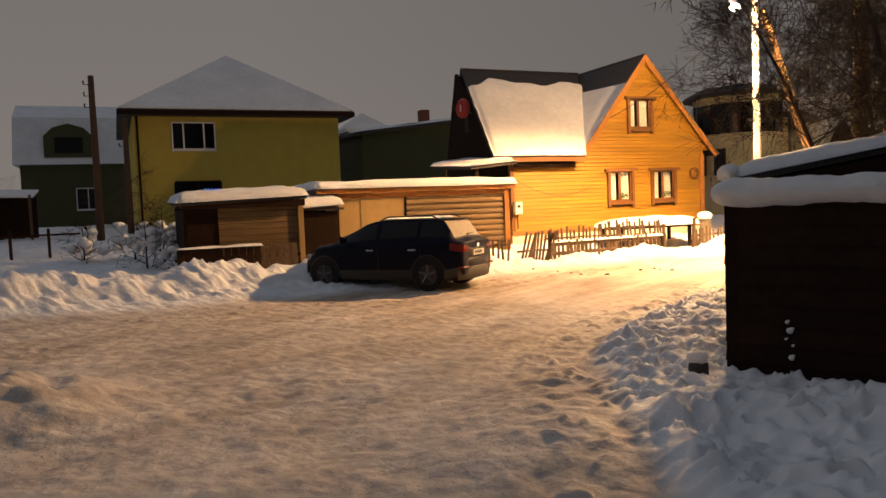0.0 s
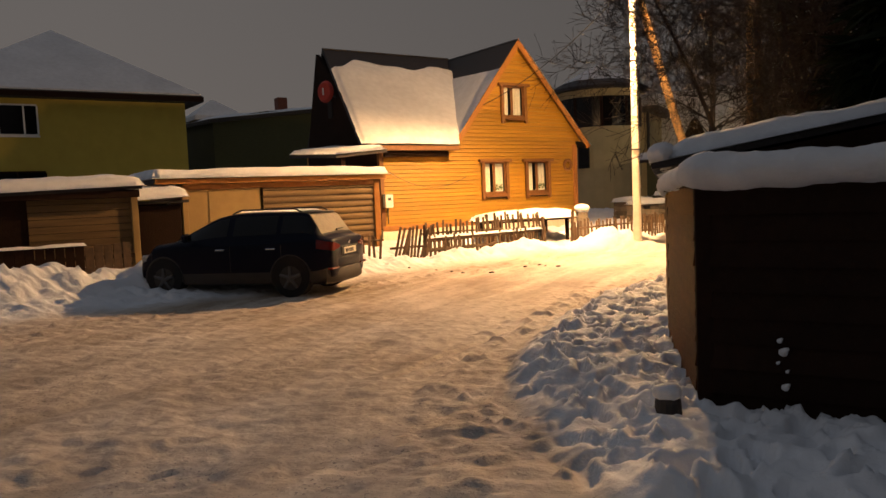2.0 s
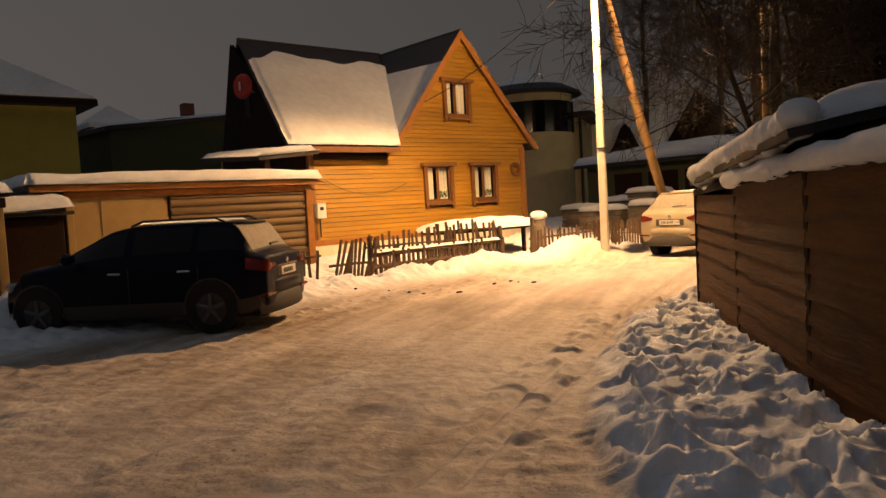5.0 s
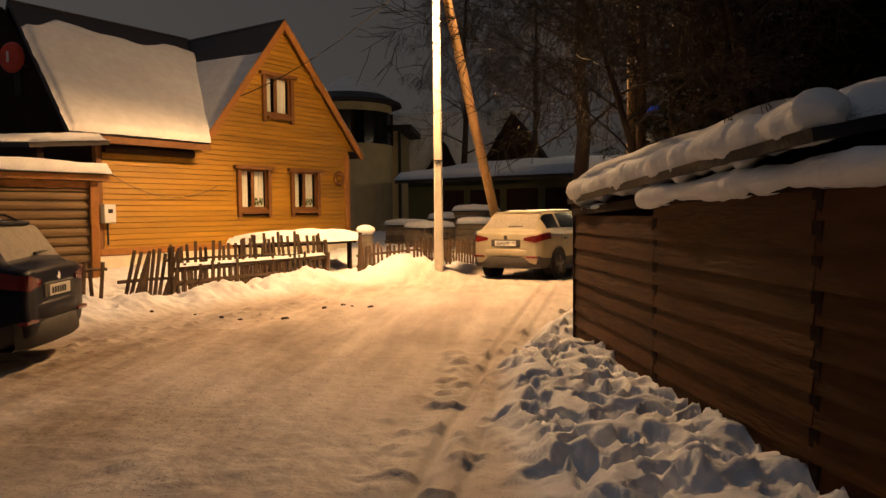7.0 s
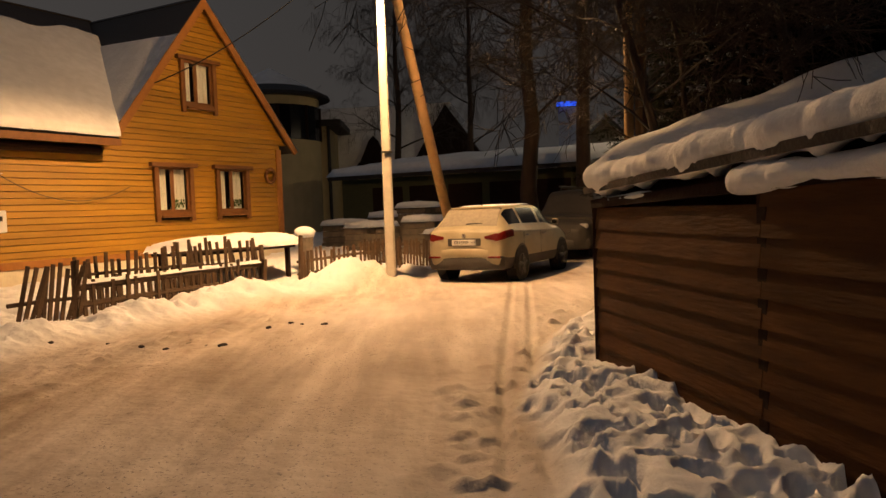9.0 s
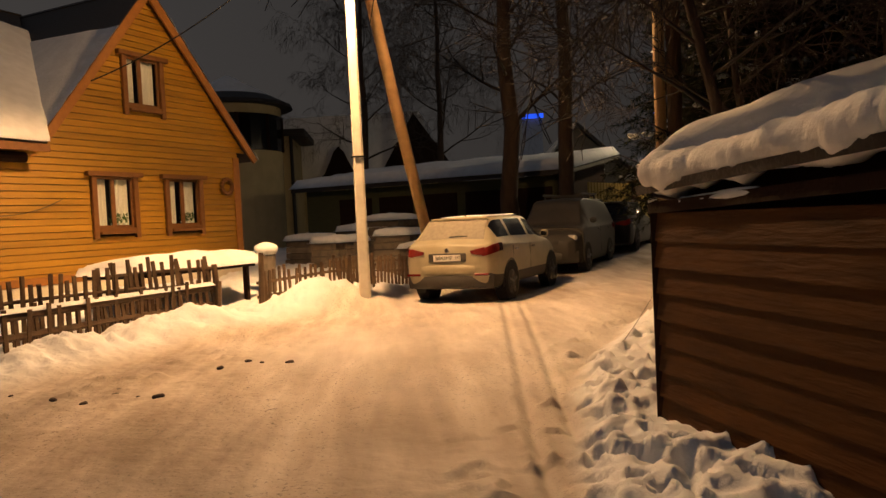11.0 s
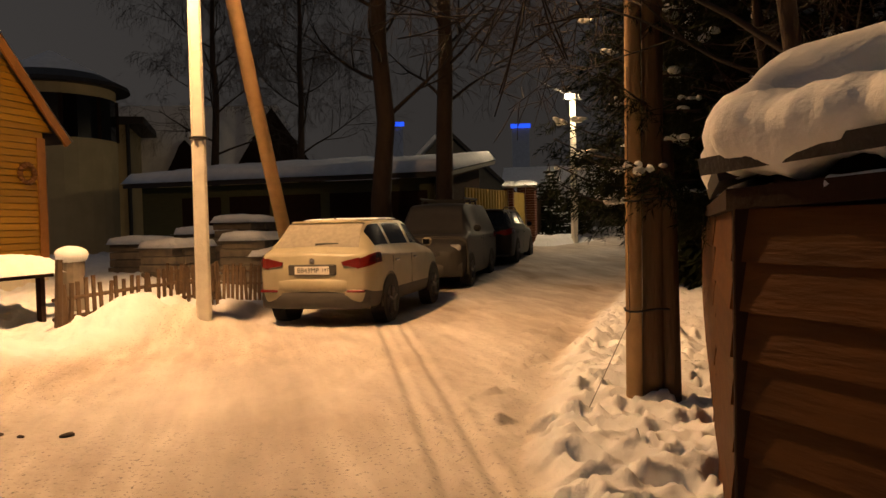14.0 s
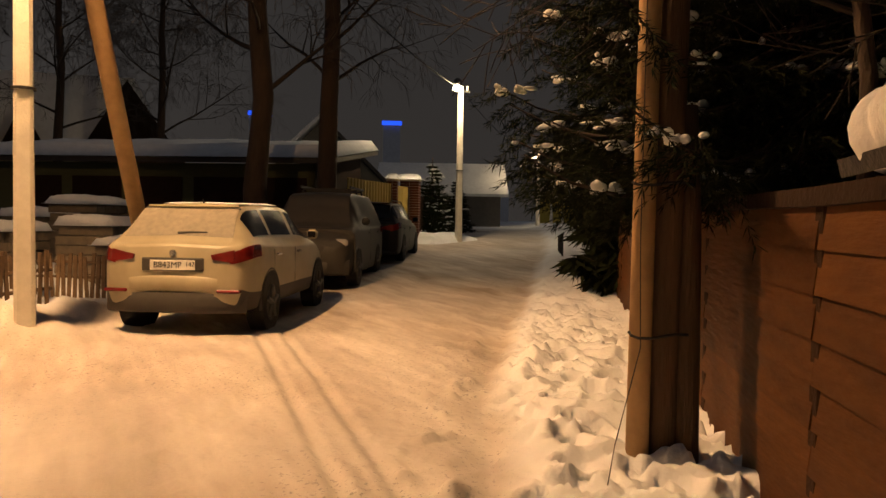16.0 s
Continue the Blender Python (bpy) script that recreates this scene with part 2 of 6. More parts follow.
M_SODIUM = glow_material("lit_street_lamp", (1.0, 0.82, 0.55), 60)
M_FARGLOW = glow_material("lit_far_lamp", (1.0, 0.72, 0.38), 25)
M_BLUEGLOW = glow_material("blue_roof_sign", (0.02, 0.10, 1.0), 1.6)
M_CITYGLOW = glow_material("city_window_light", (0.75, 0.85, 0.9), 0.9)
M_FAIRY = glow_material("fairy_lights", (0.08, 0.25, 1.0), 0.8)
# distant haze is put into this pale colour, close to the sky's tone
M_CITY = material("hazed_far_building", (0.7, 0.7, 0.72), 0.9)
M_DIRT = material("frozen_clod", (0.07, 0.05, 0.035), 0.9, bump=0.5)


# ---- building blocks ----
TURN_ROAD = -30  # the houses and the lane lie on a grid turned by this; local x is across the lane, y along it


def on_grid(n, u, z, turn=0):
    return pose(0.8660254 * n + 0.5 * u, -0.5 * n + 0.8660254 * u, z, 0, 0, TURN_ROAD + turn)


def thing(name, m, label, category, group="", kind=""):
    ob = new(name)
    ob.empty_display_size = 0.1
    ob.matrix_world = m
    return tagged(ob, label, category, group, kind)


def mesh_of(bm, name, mat, smooth=False):
    me = bpy.data.meshes.new(name)
    bmesh.ops.recalc_face_normals(bm, faces=bm.faces)
    bm.to_mesh(me)
    bm.free()
    me.materials.append(mat)
    if smooth:
        for p in me.polygons:
            p.use_smooth = True
    return me


def part(name, bm, mat, parent, label="", smooth=False):
    """One mesh under a thing or a part, in the parent's own frame."""
    me = bm if isinstance(bm, bpy.types.Mesh) else mesh_of(bm, name, mat, smooth)
    ob = new(name, me)
    ob.parent = parent
    return tagged(ob, label)


def solo(name, bm, mat, m, label, category, group="", kind="", smooth=False):
    me = bm if isinstance(bm, bpy.types.Mesh) else mesh_of(bm, name, mat, smooth)
    ob = new(name, me)
    ob.matrix_world = m
    return tagged(ob, label, category, group, kind)


def box(x0, x1, y0, y1, z0, z1, bevel=0.0, bm=None):
    bm = bm or bmesh.new()
    vs = [bm.verts.new((x, y, z)) for z in (z0, z1) for y in (y0, y1) for x in (x0, x1)]
    fs = [bm.faces.new([vs[i] for i in q]) for q in ((0, 2, 3, 1), (4, 5, 7, 6), (0, 1, 5, 4), (2, 6, 7, 3), (0, 4, 6, 2), (1, 3, 7, 5))]
    if bevel:
        es = list({e for f in fs for e in f.edges})
        bmesh.ops.bevel(bm, geom=es, offset=bevel, segments=1, affect="EDGES")
    return bm


def prism(outline, y0, y1, axis="y"):
    """An outline in two axes, drawn out along the third."""
    bm = bmesh.new()

    def put(a, b, c):
        return {"y": (a, c, b), "x": (c, a, b), "z": (a, b, c)}[axis]

    one = [bm.verts.new(put(a, b, y0)) for a, b in outline]
    two = [bm.verts.new(put(a, b, y1)) for a, b in outline]
    bm.faces.new(one)
    bm.faces.new(two[::-1])
    for i in range(len(outline)):
        j = (i + 1) % len(outline)
        bm.faces.new((one[i], one[j], two[j], two[i]))
    return bm


def tube(points, radii, sides=8, bm=None, caps=True):
    """A round bar through the points, tapering from radius to radius."""
    bm = bm or bmesh.new()
    rings = []
    pts = [Vector(p) for p in points]
    for i, p in enumerate(pts):
        d = (pts[min(i + 1, len(pts) - 1)] - pts[max(i - 1, 0)]).normalized()
        a = d.orthogonal().normalized()
        c = d.cross(a)
        rings.append([bm.verts.new(p + radii[i] * (math.cos(k) * a + math.sin(k) * c)) for k in (2 * math.pi * j / sides for j in range(sides))])
    for r0, r1 in zip(rings, rings[1:]):
        for j in range(sides):
            a = (r0[j], r0[(j + 1) % sides])
            best = min(range(sides), key=lambda q: (r1[q].co - r0[0].co).length) if j == 0 else best
            bm.faces.new((a[0], a[1], r1[(best + j + 1) % sides], r1[(best + j) % sides]))
    if caps:
        bm.faces.new(rings[0][::-1])
        bm.faces.new(rings[-1])
    return bm


def hash01(ix, iy, seed):
    h = (ix.astype(np.int64) * 374761393 + iy.astype(np.int64) * 668265263 + seed * 982451653) & 0x7FFFFFFF
    h = ((h ^ (h >> 13)) * 1274126177) & 0x7FFFFFFF
    return ((h ^ (h >> 16)) & 0xFFFF) / 65535.0


def grain(x, y, size, seed=0, octaves=3):
    """Smooth value noise in -1..1 over plain arrays."""
    out, amp, total = 0.0, 1.0, 0.0
    for o in range(octaves):
        fx, fy = np.asarray(x) / size + 17.3 * o, np.asarray(y) / size - 9.1 * o
        ix, iy = np.floor(fx), np.floor(fy)
        tx, ty = fx - ix, fy - iy
        tx, ty = tx * tx * (3 - 2 * tx), ty * ty * (3 - 2 * ty)
        a, b = hash01(ix, iy, seed), hash01(ix + 1, iy, seed)
        c, d = hash01(ix, iy + 1, seed), hash01(ix + 1, iy + 1, seed)
        out = out + amp * (a * (1 - tx) * (1 - ty) + b * tx * (1 - ty) + c * (1 - tx) * ty + d * tx * ty)
        total, amp, size = total + amp, amp * 0.5, size * 0.5
    return 2 * out / total - 1


def grid_mesh(name, P, mat, smooth=True, faces=None):
    """A sheet from an array of places, rows by columns."""
    r, c = P.shape[:2]
    me = bpy.data.meshes.new(name)
    i = np.arange(r * c).reshape(r, c)
    q = np.stack([i[:-1, :-1], i[:-1, 1:], i[1:, 1:], i[1:, :-1]], -1).reshape(-1, 4)
    if faces is not None:
        q = q[faces.reshape(-1)]
    me.from_pydata(P.reshape(-1, 3).tolist(), [], q.tolist())
    me.materials.append(mat)
    if smooth:
        me.polygons.foreach_set("use_smooth", [True] * len(me.polygons))
    me.update()
    return me


def snow_slab(name, corner, along, across, thick, seed=0, step=0.12, ragged_far=0.0, lump=0.03, droop=0.05, edge=0.12, far=None):
    """A pillow of snow over the parallelogram corner + along + across, rounded at its edges and closed below."""
    corner, along, across = Vector(corner), Vector(along), Vector(across)
    na, nb = max(6, int(along.length / step)), max(6, int(across.length / step))
    up = along.cross(across).normalized()
    if up.z < 0:
        up = -up
    s, t = np.meshgrid(np.linspace(0, 1, na), np.linspace(0, 1, nb), indexing="ij")
    x, y = s * along.length, t * across.length
    if ragged_far:
        cut = 1 - ragged_far / across.length * (0.5 + 0.5 * grain(x, x * 0 + seed, 0.7, seed + 5, 3))
        t, y = t * cut, y * cut
    d = np.minimum(np.minimum(x, along.length - x), np.minimum(y, (y.max(1, keepdims=True)) - y))
    h = thick * np.sqrt(np.clip(1 - (1 - np.clip(d / edge, 0, 1)) ** 2, 0, 1)) * (1 + 0.25 * grain(x, y, 0.9, seed, 2)) + lump * grain(x, y, 0.25, seed + 1, 3) * np.clip(d / edge, 0, 1)
    wob = droop * grain(x, y, 0.4, seed + 2, 3) * (1 - np.clip(d / edge / 2, 0, 1))
    base = np.array(corner) + s[..., None] * np.array(along) + t[..., None] * np.array(across)
    if far is not None:
        base = base + (s * t)[..., None] * np.array(Vector(far) - along)
    out_a = np.array(along.normalized()) * ((s - 0.5) * 2)[..., None] * np.abs(wob)[..., None]
    out_b = np.array(across.normalized()) * ((t - 0.5) * 2)[..., None] * np.abs(wob)[..., None]
    top = base + np.array(up) * (h + 0.004)[..., None] + out_a + out_b
    low = base + np.array(up) * np.where(d <= 1e-6, 0.0, 0.004)[..., None]
    low[d <= 1e-6] = top[d <= 1e-6] - np.array(up) * 0.003
    me = bpy.data.meshes.new(name)
    i = np.arange(na * nb).reshape(na, nb)
    q = np.stack([i[:-1, :-1], i[:-1, 1:], i[1:, 1:], i[1:, :-1]], -1).reshape(-1, 4)
    rim = np.concatenate([i[0, :-1], i[:-1, -1], i[-1, :0:-1], i[:0:-1, 0]])
    side = np.stack([rim, np.roll(rim, -1), np.roll(rim, -1) + na * nb, rim + na * nb], -1)
    me.from_pydata(np.concatenate([top.reshape(-1, 3), low.reshape(-1, 3)]).tolist(), [], np.concatenate([q, q[:, ::-1] + na * nb, side]).tolist())
    me.materials.append(M_SNOW)
    me.polygons.foreach_set("use_smooth", [True] * len(me.polygons))
    me.update()
    return me


def blobs(name, spots, rnd, mat=M_SNOW):
    """Lumps of snow, each an uneven flattened ball."""
    bm = bmesh.new()
    bmesh.ops.create_icosphere(bm, subdivisions=2, radius=1)
    base = np.array([v.co[:] for v in bm.verts])
    faces = np.array([[v.index for v in f.verts] for f in bm.faces])
    bm.free()
    V, F = [], []
    for i, (p, sx, sy, sz, a) in enumerate(spots):
        w = base * (1 + 0.22 * np.array([noise.noise(Vector(b) * 1.7 + Vector((i * 3.1, 0, 0))) for b in base]))[:, None] * np.array([sx, sy, sz])
        c, s = math.cos(a), math.sin(a)
        V.append(np.stack([w[:, 0] * c - w[:, 1] * s, w[:, 0] * s + w[:, 1] * c, w[:, 2]], -1) + np.array(p))
        F.append(faces + i * len(base))
    me = bpy.data.meshes.new(name)
    me.from_pydata(np.concatenate(V).tolist(), [], np.concatenate(F).tolist())
    me.materials.append(mat)
    me.polygons.foreach_set("use_smooth", [True] * len(me.polygons))
    return me


# ---- the ground: one sheet of snow ----
ROAD_RIGHT = [(0.6, 2.0), (-0.3, 4.4), (-1.25, 6.0), (-2.1, 7.3), (-3.0, 8.8), (-3.5, 10.5), (-3.65, 12.3), (-3.6, 14.0), (-3.25, 15.6), (-2.7, 17.2), (-1.5, 19.6), (0.1, 22.0), (4.3, 28.2), (10.0, 36.5), (24.0, 60.0)]
WALL_LINE = [(9.0, 7.6), (-1.48, 8.42), (-2.02, 10.7), (-2.36, 12.72), (-2.71, 15.12), (-1.84, 16.46), (0.35, 19.75), (2.6, 23.1), (6.0, 27.9), (12.0, 36.6), (26.0, 58.0)]


def side_of(x, y, line):
    """Distance to a line of points, positive to the right of its direction."""
    best, sign = np.full(x.shape, 1e9), np.ones(x.shape)
    for (ax, ay), (bx, by) in zip(line, line[1:]):
        dx, dy = bx - ax, by - ay
        t = np.clip(((x - ax) * dx + (y - ay) * dy) / (dx * dx + dy * dy), 0, 1)
        px, py = x - ax - t * dx, y - ay - t * dy
        d = np.hypot(px, py)
        near = d < best
        sign = np.where(near, np.where(dx * py - dy * px < 0, 1.0, -1.0), sign)
        best = np.where(near, d, best)
    return best * sign


def ridge(n, u, line, height, width):
    return height * np.exp(-(np.abs(side_of(n, u, line)) / width) ** 2)


def mound(x, y, cx, cy, h, rx, ry):
    return h * np.exp(-((x - cx) / rx) ** 2 - ((y - cy) / ry) ** 2)


def footprints(x, y, cell, seed):
    """Boot prints, one to a cell: a steep-sided hollow with a low rim, turned at random."""
    x, y = np.asarray(x, float), np.asarray(y, float)
    cx, cy = np.floor(x / cell), np.floor(y / cell)
    out = np.zeros(x.shape)
    for i in (-1, 0, 1):
        for j in (-1, 0, 1):
            ix, iy = cx + i, cy + j
            px, py = (ix + hash01(ix, iy, seed)) * cell, (iy + hash01(ix, iy, seed + 1)) * cell
            a = (hash01(ix, iy, seed + 2) - 0.5) * 2.4 + 0.15
            size = 0.75 + 0.5 * hash01(ix, iy, seed + 3)
            deep = 0.03 + 0.075 * hash01(ix, iy, seed + 4)
            du, dv = (x - px) * np.cos(a) + (y - py) * np.sin(a), -(x - px) * np.sin(a) + (y - py) * np.cos(a)
            d = np.hypot(du / (0.062 * size), dv / (0.14 * size))
            k = np.clip((1.15 - d) / 0.5, 0, 1)
            out = out - deep * k * k * (3 - 2 * k) + 0.28 * deep * np.exp(-((d - 1.35) / 0.28) ** 2)
    return out


def ground_height(x, y):
    """Height of the snow and how far traffic has worn it."""
    x, y = np.asarray(x, float), np.asarray(y, float)
    n, u = 0.8660254 * x - 0.5 * y, 0.5 * x + 0.8660254 * y
    base = 0.045 * np.logaddexp(0, (u - 24) / 2) * 2
    base = np.where(u > 20, np.minimum(base, 0.9 + 0.0 * u), base)
    off_right = side_of(x, y, ROAD_RIGHT)
    r = np.clip(off_right / 0.30 + 0.35 * grain(x, y, 0.6, 3), 0, 1)
    left_line = -15.9 + 1.3 * np.clip((11 - u) / 4, 0, 1) - 0.6 * np.clip((u - 17) / 3, 0, 1) + 0.35 * grain(u, u * 0, 2.2, 8)
    l = np.clip((left_line - n) / 0.9, 0, 1)
    soft = np.maximum(r, l)
    z = base + 0.018 * grain(x, y, 1.6, 1, 3) + (0.010 * grain(x, y, 0.35, 2, 3) + 0.009 * grain(x, y, 0.11, 18, 2)) * (1 - soft)
    # crumbs of ploughed snow along both edges of the driven strip
    margin = np.exp(-((off_right + 0.25) / 0.5) ** 2) + np.exp(-((left_line + 0.9 - n) / 0.8) ** 2)
    z = z + 0.05 * np.clip(margin, 0, 1) * np.clip(grain(x, y, 0.14, 41, 2) - 0.25, 0, 1) * 2
    # churned, trodden snow beside the lane
    lumps = 0.10 * grain(x, y, 0.55, 5, 3) + 0.065 * grain(x, y, 0.20, 6, 2) + 0.03 * grain(x, y, 0.08, 21, 2)
    steps = footprints(x, y, 0.27, 31) + 0.8 * footprints(x, y, 0.41, 57)
    z = z + r * (0.13 + 0.8 * lumps + steps) + 0.03 * r * np.clip(off_right - 0.6, 0, 1.2)
    z = z + mound(x, y, -2.1, 6.5, 0.14, 0.8, 1.1) + mound(x, y, -0.1, 7.5, 0.16, 0.9, 0.5) + mound(x, y, 0.9, 5.6, 0.2, 1.2, 1.2)
    z = z + l * (0.10 + 0.8 * lumps + 0.5 * steps)
    # ploughed heaps on the other side
    rough_heap = 1 + 0.7 * grain(x, y, 0.8, 9, 3) + 0.35 * grain(x, y, 0.25, 10, 3)
    z = z + rough_heap * (
        ridge(n, u, [(-16.6, -6), (-16.9, 1.5), (-17.2, 7.0), (-17.0, 9.4)], 0.42, 0.85)
        + ridge(n, u, [(-16.6, 11.0), (-16.7, 13.0), (-16.9, 15.3)], 0.13, 0.45)
        + mound(n, u, -16.75, 17.7, 0.46, 0.6, 0.9) + mound(n, u, -16.7, 19.6, 0.2, 0.6, 0.9)
        + mound(n, u, -16.6, 14.6, 0.14, 0.6, 0.6)
        + mound(x, y, -6.3, 4.7, 0.36, 0.75, 0.8) + mound(x, y, -7.4, 3.4, 0.4, 1.0, 0.9))
    yard = np.clip((-17.6 - n) / 1.2, 0, 1)
    z = z + yard * (0.22 + 0.03 * np.clip(-17 - n, 0, 30)) * np.clip((32 - u) / 6, 0, 1)
    # old tyre marks
    way = [(-5.6, 3.0), (-5.3, 8.0), (-4.7, 13.0), (-3.3, 18.0), (-0.2, 23.5), (4.0, 30.0)]
    c = side_of(x, y, way)
    for off in (-0.95, 0.72):
        z = z - 0.022 * np.exp(-((c - off + 0.12 * grain(x, y, 3.0, 12, 1)) / 0.13) ** 2) * (1 - soft)
    # two thin grooves with low rims along the lane
    for a, b, c in (((-2.48, 23.3), (-3.52, 15.3), (-4.15, 9.0)), ((-2.16, 23.4), (-3.24, 15.4), (-3.92, 9.0))):
        k = side_of(x, y, [a, b, c]) + 0.015 * grain(x, y, 1.2, 45, 2)
        z = z + (0.006 * np.exp(-((np.abs(k) - 0.075) / 0.03) ** 2) - 0.028 * np.exp(-(k / 0.042) ** 2)) * (1 - soft)
    z = z + mound(n, u, -14.7, 21.2, -0.13, 2.0, 3.2) + mound(n, u, -15.95, 17.95, 0.2, 0.5, 0.7)
    tread = footprints(x, y, 0.5, 77)
    branch = np.clip((9.5 - u) / 3, 0, 1) * (1 - soft)
    z = z + branch * (0.022 * grain(x, y, 0.7, 15, 3) + 0.02 * grain(x, y, 0.16, 19, 2) + 0.25 * tread * np.clip(grain(x, y, 1.6, 23, 2) * 3 - 0.6, 0, 1))
    wear = np.clip(1 - soft * 1.6, 0, 1) * (0.78 + 0.3 * grain(x, y, 2.4, 16, 3))
    wear = wear * np.clip((52 - u) / 10, 0.2, 1)
    return z, np.clip(wear, 0, 1)


def ground_at(x, y):
    return float(ground_height(np.array([x]), np.array([y]))[0][0])


def spaced(lo, hi, fine, grow, limit):
    mid = list(np.arange(lo, hi, fine))
    step, v, after = fine, hi, []
    while v < limit[1]:
        after.append(v)
        step *= grow
        v += step
    step, v, before = fine, lo, []
    while v > limit[0]:
        step *= grow
        v -= step
        before.append(v)
    return np.array(before[::-1] + mid + after)


gx = np.concatenate([spaced(-9.5, -5.6, 0.05, 1.028, (-1500, -5.63)), spaced(-5.6, 0.3, 0.027, 1.03, (-5.61, 1500))])
gy = spaced(4.2, 19.0, 0.033, 1.022, (-1200, 1800))
GX, GY = np.meshgrid(gx, gy, indexing="xy")
GZ, GW = ground_height(GX, GY)
ground_mesh = grid_mesh("ground", np.stack([GX, GY, GZ], -1), M_GROUND)
wear_layer = ground_mesh.attributes.new("wear", "FLOAT", "POINT")
wear_layer.data.foreach_set("value", GW.reshape(-1))
tagged(new("ground", ground_mesh), "snow-covered lane and yards, packed and sandy where driven", "snow", kind="structure")

# ---- the wooden house ----
def window(parent, x, y, z, w, h, frame_mat, backing, name="window", sash_split=0.5, header=0.10, plants=False):
    """A casement set in a wall that faces +x: casing, sashes, panes, and what shows behind them."""
    win = part(name, box(x - 0.02, x + 0.045, y - w / 2 + 0.11, y + w / 2 - 0.11, z - 0.07, z, 0.008), frame_mat, parent)
    part("casing", box(x - 0.02, x + 0.05, y - w / 2, y - w / 2 + 0.11, z - 0.20, z + h, 0.008), frame_mat, win)
    part("casing", box(x - 0.02, x + 0.05, y + w / 2 - 0.11, y + w / 2, z - 0.20, z + h, 0.008), frame_mat, win)
    part("header", box(x - 0.02, x + 0.09, y - w / 2 - header, y + w / 2 + header, z + h, z + h + 0.09, 0.01), frame_mat, win)
    part("window_sill", box(x - 0.02, x + 0.10, y - w / 2 + 0.112, y + w / 2 - 0.112, z - 0.12, z - 0.07, 0.008), frame_mat, win)
    y0, y1 = y - w / 2 + 0.11, y + w / 2 - 0.11
    ym = y0 + (y1 - y0) * sash_split
    for a, b in ((y0, ym), (ym, y1)):
        sash = part("sash", box(x - 0.05, x - 0.015, a, a + 0.045, z, z + h), frame_mat, win)
        part("stile", box(x - 0.05, x - 0.015, b - 0.045, b, z, z + h), frame_mat, sash)
        part("rail", box(x - 0.05, x - 0.015, a + 0.045, b - 0.045, z, z + 0.05), frame_mat, sash)
        part("rail", box(x - 0.05, x - 0.015, a + 0.045, b - 0.045, z + h - 0.05, z + h), frame_mat, sash)
        pane = part("pane", box(x - 0.040, x - 0.034, a + 0.045, b - 0.045, z + 0.05, z + h - 0.05), M_PANE, sash)
        pane.visible_shadow = False
        # hanging cloth in soft folds
        k = 26
        s, t = np.meshgrid(np.linspace(0, 1, k), np.linspace(0, 1, 3), indexing="xy")
        span = (b - a) * (0.70 if a == y0 else 0.88)
        P = np.stack([x - 0.12 + 0.02 * np.sin(s * 22 + a), a + 0.03 + s * span, z + 0.02 + t * (h - 0.04)], -1)
        part("curtain", grid_mesh("curtain", P, backing), backing, win, "pale hanging curtain")
    if plants:
        rnd = random.Random(int(y * 100))
        for k in range(3):
            py = y + w * (-0.02 + 0.13 * k)
            pot = part("flower_pot", tube([(x - 0.075, py, z + 0.0), (x - 0.075, py, z + 0.09)], [0.028, 0.038], 10), M_WHITE, win, "small pale flower pot")
            bm = bmesh.new()
            for _ in range(26):
                a, f = rnd.uniform(0, 6.28), rnd.uniform(0.2, 1)
                c = Vector((x - 0.075 + 0.02 * math.cos(a), py + 0.08 * f * math.sin(a), z + 0.10 + 0.16 * rnd.random()))
                d = Vector((0.004, 0.02 * math.sin(a * 3), 0.03))
                o = Vector((0.003, 0.014, -0.004))
                bm.faces.new([bm.verts.new(v) for v in (c - d, c + o, c + d, c - o)])
            part("leaves", bm, M_LEAF, pot, "green leaves")
    # flat near-black sheet in place of the room's own darkness
    part("room_shade_sheet", box(x - 0.45, x - 0.42, y0 - 0.1, y1 + 0.1, z - 0.1, z + h + 0.1), M_DARKROOM, win)
    return win


HOUSE = on_grid(-20.75, 16.65, 0)
house = thing("house", HOUSE, "orange-stained timber house with a snowy cross-gabled roof", "house")
HL, HR, HB = -3.78, 3.76, -4.75          # left and right ends, back
ZS, ZE = 0.72, 3.08                      # foot of the siding, eaves
PK, ZP = 1.29, 6.22                      # gable peak


def gable_limits(z):
    """How far the front wall reaches at a height."""
    if z <= ZE:
        return HL, HR
    k = (z - ZE) / (ZP - ZE)
    return -1.20 + k * (PK + 1.20), HR + 0.36 + k * (PK - HR - 0.36)


HOLES = [(-0.25, 0.81, 1.54, 2.56), (1.50, 2.56, 1.54, 2.56), (0.60, 1.64, 3.94, 4.90)]
part("plinth", box(-0.12, 0.02, HL, HR, 0.0, ZS, 0.01), M_PLINTH, house, "pale rendered plinth")
# the darkness inside the house is painted on this sheet
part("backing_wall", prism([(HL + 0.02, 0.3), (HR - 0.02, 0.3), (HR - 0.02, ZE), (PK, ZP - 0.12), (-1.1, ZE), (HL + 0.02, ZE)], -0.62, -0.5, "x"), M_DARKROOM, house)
part("wall_right", box(HB, -0.02, HR - 0.12, HR, 0.3, ZE), M_SIDING, house)
part("wall_back", box(HB - 0.1, HB, HL, HR, 0.3, ZE), M_SIDING, house)
# dark wood instead of siding puts this end's lack of light into colour
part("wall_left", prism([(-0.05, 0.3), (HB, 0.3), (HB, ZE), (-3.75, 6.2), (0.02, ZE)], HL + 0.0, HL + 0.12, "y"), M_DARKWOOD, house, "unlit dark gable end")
course = 0.118
z = ZS
